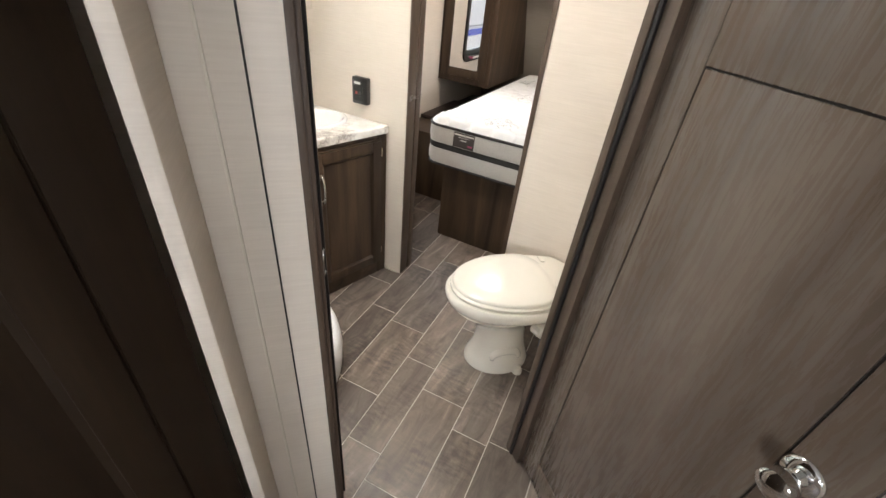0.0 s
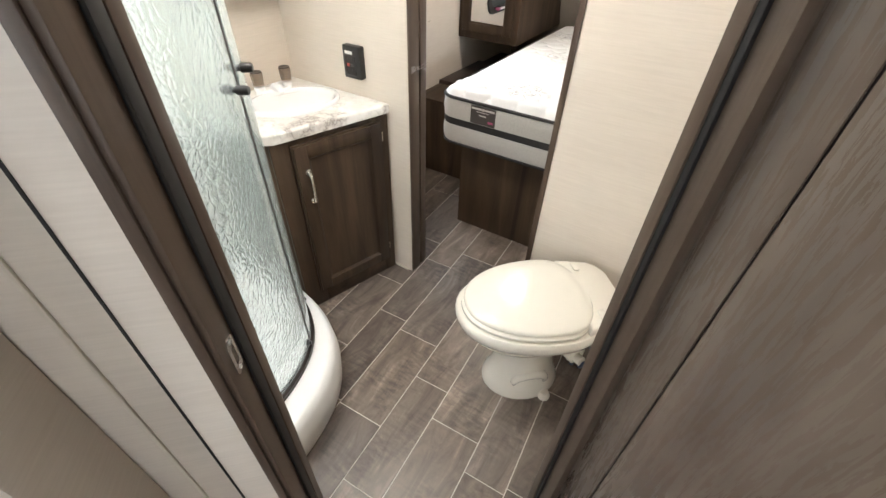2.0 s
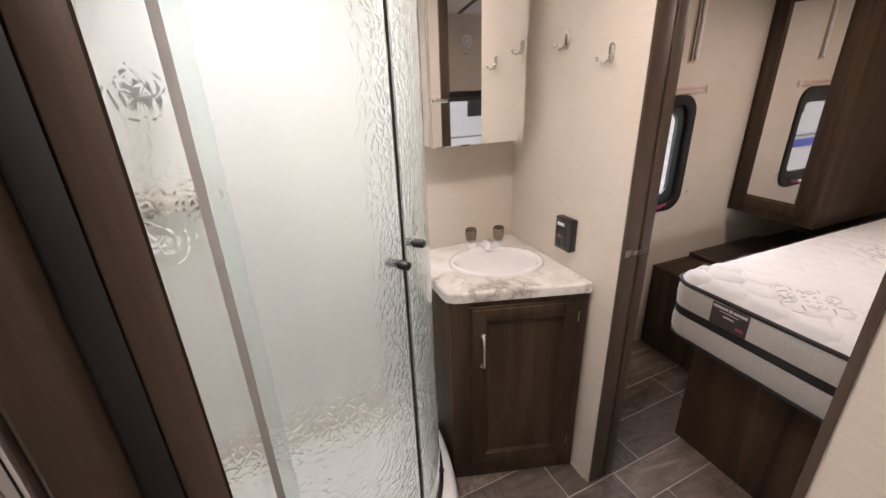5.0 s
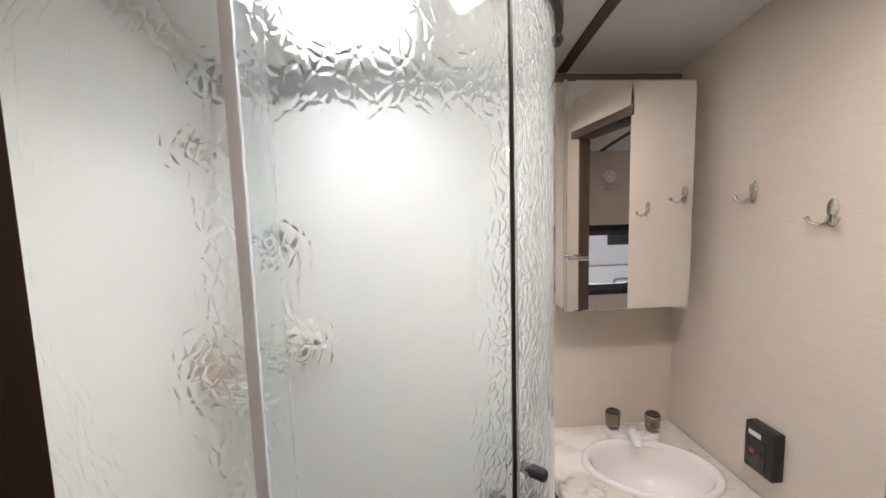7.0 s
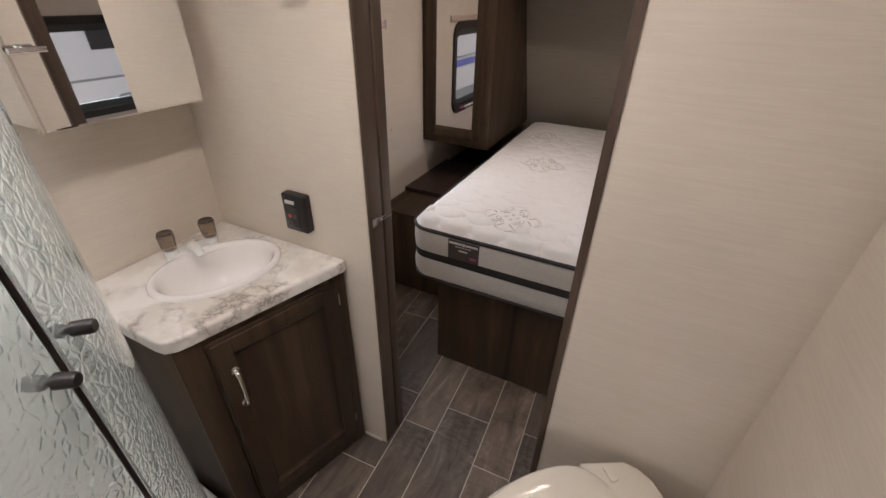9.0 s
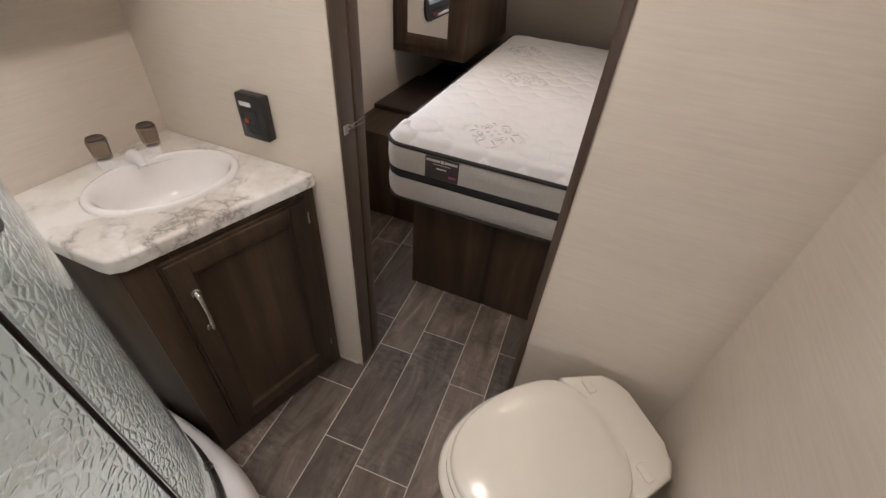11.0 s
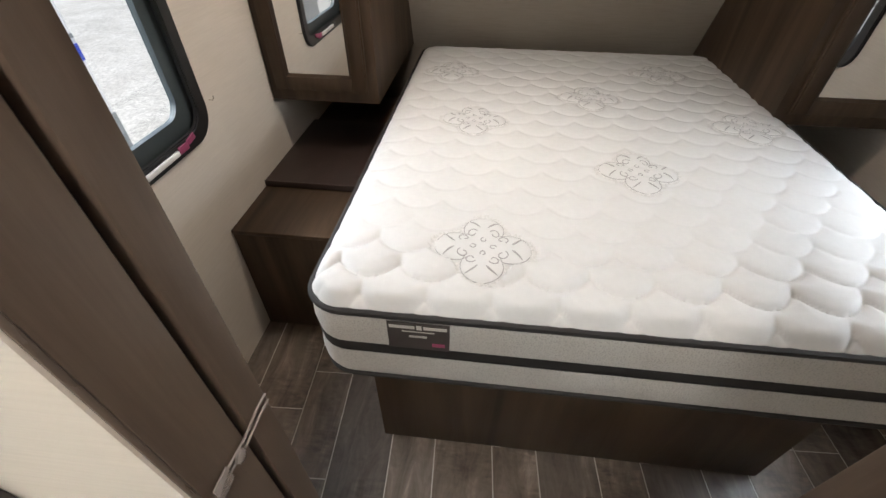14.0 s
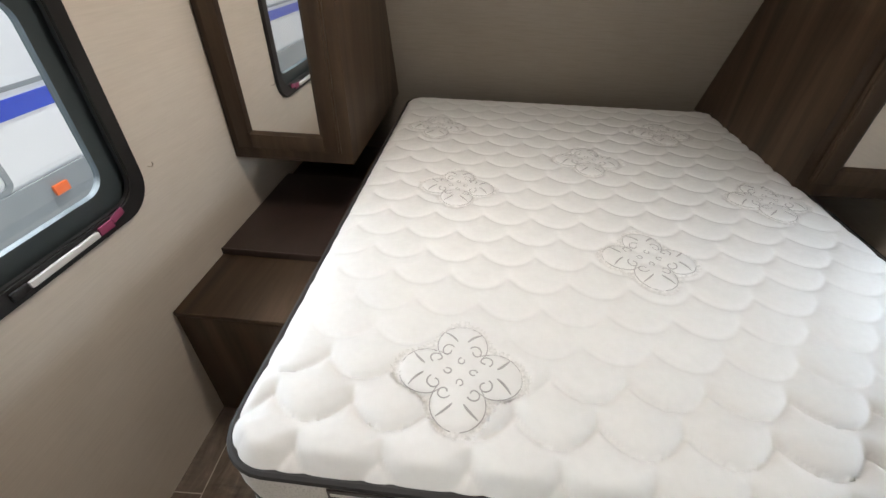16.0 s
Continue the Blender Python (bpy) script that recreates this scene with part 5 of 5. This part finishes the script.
sd = thing("smoke_detector", (XR, 2.68, 1.88), "round white smoke detector on the cream wall", "detector")
part("body", lathe([(0.055, 0), (0.055, 0.015), (0.045, 0.028), (0.02, 0.032), (0, 0.032)], 28, m=pose(XR, 2.68, 1.88, 0, -90, 0)), WHITEPL, sd)
part("grille", lathe([(0.030, 0.0285), (0.030, 0.031), (0.024, 0.031), (0.024, 0.0285)], 24, m=pose(XR, 2.68, 1.88, 0, -90, 0)), RVGREY, sd)
wl = thing("warning_label", (XR, 2.68, 1.78), "small white printed label under the smoke detector", "label")
part("paper", box(XR - 0.001, XR, 2.635, 2.725, 1.765, 1.80), WHITEPL, wl)
for k in range(3):
    part("printed_bar", box(XR - 0.0014, XR - 0.001, 2.642, 2.718, 1.771 + 0.009 * k, 1.774 + 0.009 * k), LABELGREY, wl)

REGISTER = plain("brown_register_metal", (0.115, 0.085, 0.062), 0.42, 0.3)
fv = thing("floor_register", (VX, VY, 0), "brown metal floor heat register beside the doorway", "vent")
part("frame", ring(rounded(VX - 0.130, VX + 0.130, VY - 0.066, VY + 0.066, 0.008, 3), rounded(VX - 0.115, VX + 0.115, VY - 0.051, VY + 0.051, 0.004, 3), 0.0004, 0.006), REGISTER, fv)
part("backing", box(VX - 0.116, VX + 0.116, VY - 0.052, VY + 0.052, 0.0004, 0.0012), RUBBER, fv)
for k in range(11):
    xk = VX - 0.105 + 0.021 * k
    part("slat", turned(box(-0.005, 0.005, -0.051, 0.051, -0.001, 0.001), pose(xk, VY, 0.0042, 0, 24, 0)), REGISTER, fv)

# ---- outside ----
structure("ground", box(-60, 60, -60, 60, -0.80, -0.75), GRAVEL, "pale gravel yard", "ground")


def trailer(x_near, side, y0, y1, label, stripe=True):
    """A parked white travel trailer; side -1: it lies further left."""
    t = thing("travel_trailer", (x_near + side * 1.2, (y0 + y1) / 2, -0.75), label, "trailer")
    xa, xb = sorted((x_near, x_near + side * 2.4))
    part("body", swap_yz(prism(rounded(xa, xb, -0.05, 2.35, 0.10, 5), 0, y1 - y0), y0), RVWHITE, t)
    s = -side
    xf = x_near

    def face(y_0, y_1, z0, z1, d=0.006):
        a, b = sorted((xf, xf + s * d))
        return box(a, b, y_0, y_1, z0, z1)

    part("skirt", face(y0, y1, -0.32, 0.02, 0.02), RVGREY, t, "grey lower skirt")
    if stripe:
        part("stripe", face(y0, y1, 0.44, 0.56), RVBLUE, t, "blue stripe")
    part("stripe", face(y0, y1, 0.60, 0.63), RVGREY, t)
    n = int((y1 - y0) // 2.2)
    for k in range(n):
        yy = y1 - 1.35 - 2.2 * k
        w = part("window", face(yy - 0.45, yy + 0.45, 0.95, 1.6, 0.02), BLACK, t, "dark window")
        h = swap_xz(ring(rounded(yy - 0.35, yy + 0.75, 0.02, 0.40, 0.08), rounded(yy - 0.31, yy + 0.71, 0.06, 0.36, 0.05), 0, 0.012), xf if s > 0 else xf - 0.012)
        part("hatch_frame", h, RVGREY, t, "grey hatch frame")
    part("marker_light", face(y1 - 0.40, y1 - 0.28, -0.13, -0.06, 0.04), ORANGE, t, "amber marker light")
    for k in range(2):
        part("wheel", lathe([(0, -0.1), (0.2, -0.1), (0.33, -0.09), (0.35, 0.0), (0.33, 0.09), (0.2, 0.1), (0, 0.1)], 24, m=pose(x_near + side * 0.25, (y0 + y1) / 2 + 0.8 * k, -0.40, 0, 90, 0)), RUBBER, t)
    return t


trailer(-3.6, -1, -3.0, 4.85, "white travel trailer with a blue stripe parked on gravel")
trailer(4.2, 1, -4.0, 6.0, "plain white travel trailer parked on gravel", False)

# ---- floor pieces ----
fl = structure("floor", box(XL - 0.07, XR + 0.07, -2.67, 4.56, -0.06, -0.0015), GROUT, "taupe stone look plank floor with pale joints", "floor")
TURN_T = 2.7
FMAT = pose(0, 1.3, 0, 0, 0, TURN_T)
FINV = FMAT.inverted()


def clip(pts, x0, x1, y0, y1):
    for axis, lim, keep in ((0, x0, 1), (0, x1, -1), (1, y0, 1), (1, y1, -1)):
        res = []
        for a, b in zip(pts, pts[1:] + pts[:1]):
            ia, ib2 = keep * (a[axis] - lim) >= 0, keep * (b[axis] - lim) >= 0
            if ia:
                res.append(a)
            if ia != ib2:
                t = (lim - a[axis]) / (b[axis] - a[axis])
                res.append((a[0] + t * (b[0] - a[0]), a[1] + t * (b[1] - a[1])))
        pts = res
        if len(pts) < 3:
            return []
    return pts


rng = random.Random(5)
edges = [0.055]
wide = True
while edges[-1] > -1.65:
    edges.append(edges[-1] - (0.200 if wide else 0.153))
    wide = not wide
left_edges = edges[:]
edges = [0.055]
wide = False
while edges[-1] < 1.4:
    edges.append(edges[-1] + (0.200 if wide else 0.153))
    wide = not wide
edges = sorted(set(left_edges + edges))
FIX = {0.055: [-0.046, 0.40], -0.145: [-0.392, 0.08, 0.68], -0.298: [-0.175, 0.255, 0.89], -0.498: [0.31, 0.753], -0.651: [0.057, 0.507], 0.208: [-0.16, 0.28]}
J = 0.0019
for xa, xb in zip(edges, edges[1:]):
    fixed = [v for k, v in FIX.items() if abs(k - xb) < 0.02]
    length = 0.46 if (xb - xa) > 0.18 else 0.42
    cuts = list(fixed[0]) if fixed else [rng.uniform(-0.2, 0.2)]
    while cuts[0] > -4.2:
        cuts.insert(0, cuts[0] - length * rng.uniform(0.85, 1.15))
    while cuts[-1] < 3.4:
        cuts.append(cuts[-1] + length * rng.uniform(0.85, 1.15))
    for ya, yb in zip(cuts, cuts[1:]):
        q = [FMAT @ Vector(c) for c in ((xa + J, ya + J, 0), (xb - J, ya + J, 0), (xb - J, yb - J, 0), (xa + J, yb - J, 0))]
        pts = clip([(v.x, v.y) for v in q], XL - 0.02, XR + 0.02, -2.62, 4.45)
        if not pts:
            continue
        bm = bmesh.new()
        lo = [bm.verts.new((x, y, -0.004)) for x, y in pts]
        cx, cy = sum(p[0] for p in pts) / len(pts), sum(p[1] for p in pts) / len(pts)
        hi = [bm.verts.new((x, y, -0.0006)) for x, y in pts]
        tp2 = [bm.verts.new((x + 0.0012 * (1 if cx > x else -1), y + 0.0012 * (1 if cy > y else -1), 0.0)) for x, y in pts]
        k = len(pts)
        for i in range(k):
            bm.faces.new((lo[i], lo[(i + 1) % k], hi[(i + 1) % k], hi[i]))
            bm.faces.new((hi[i], hi[(i + 1) % k], tp2[(i + 1) % k], tp2[i]))
        bm.faces.new(tp2)
        part("tile", bm, TILE, fl, smooth=20)
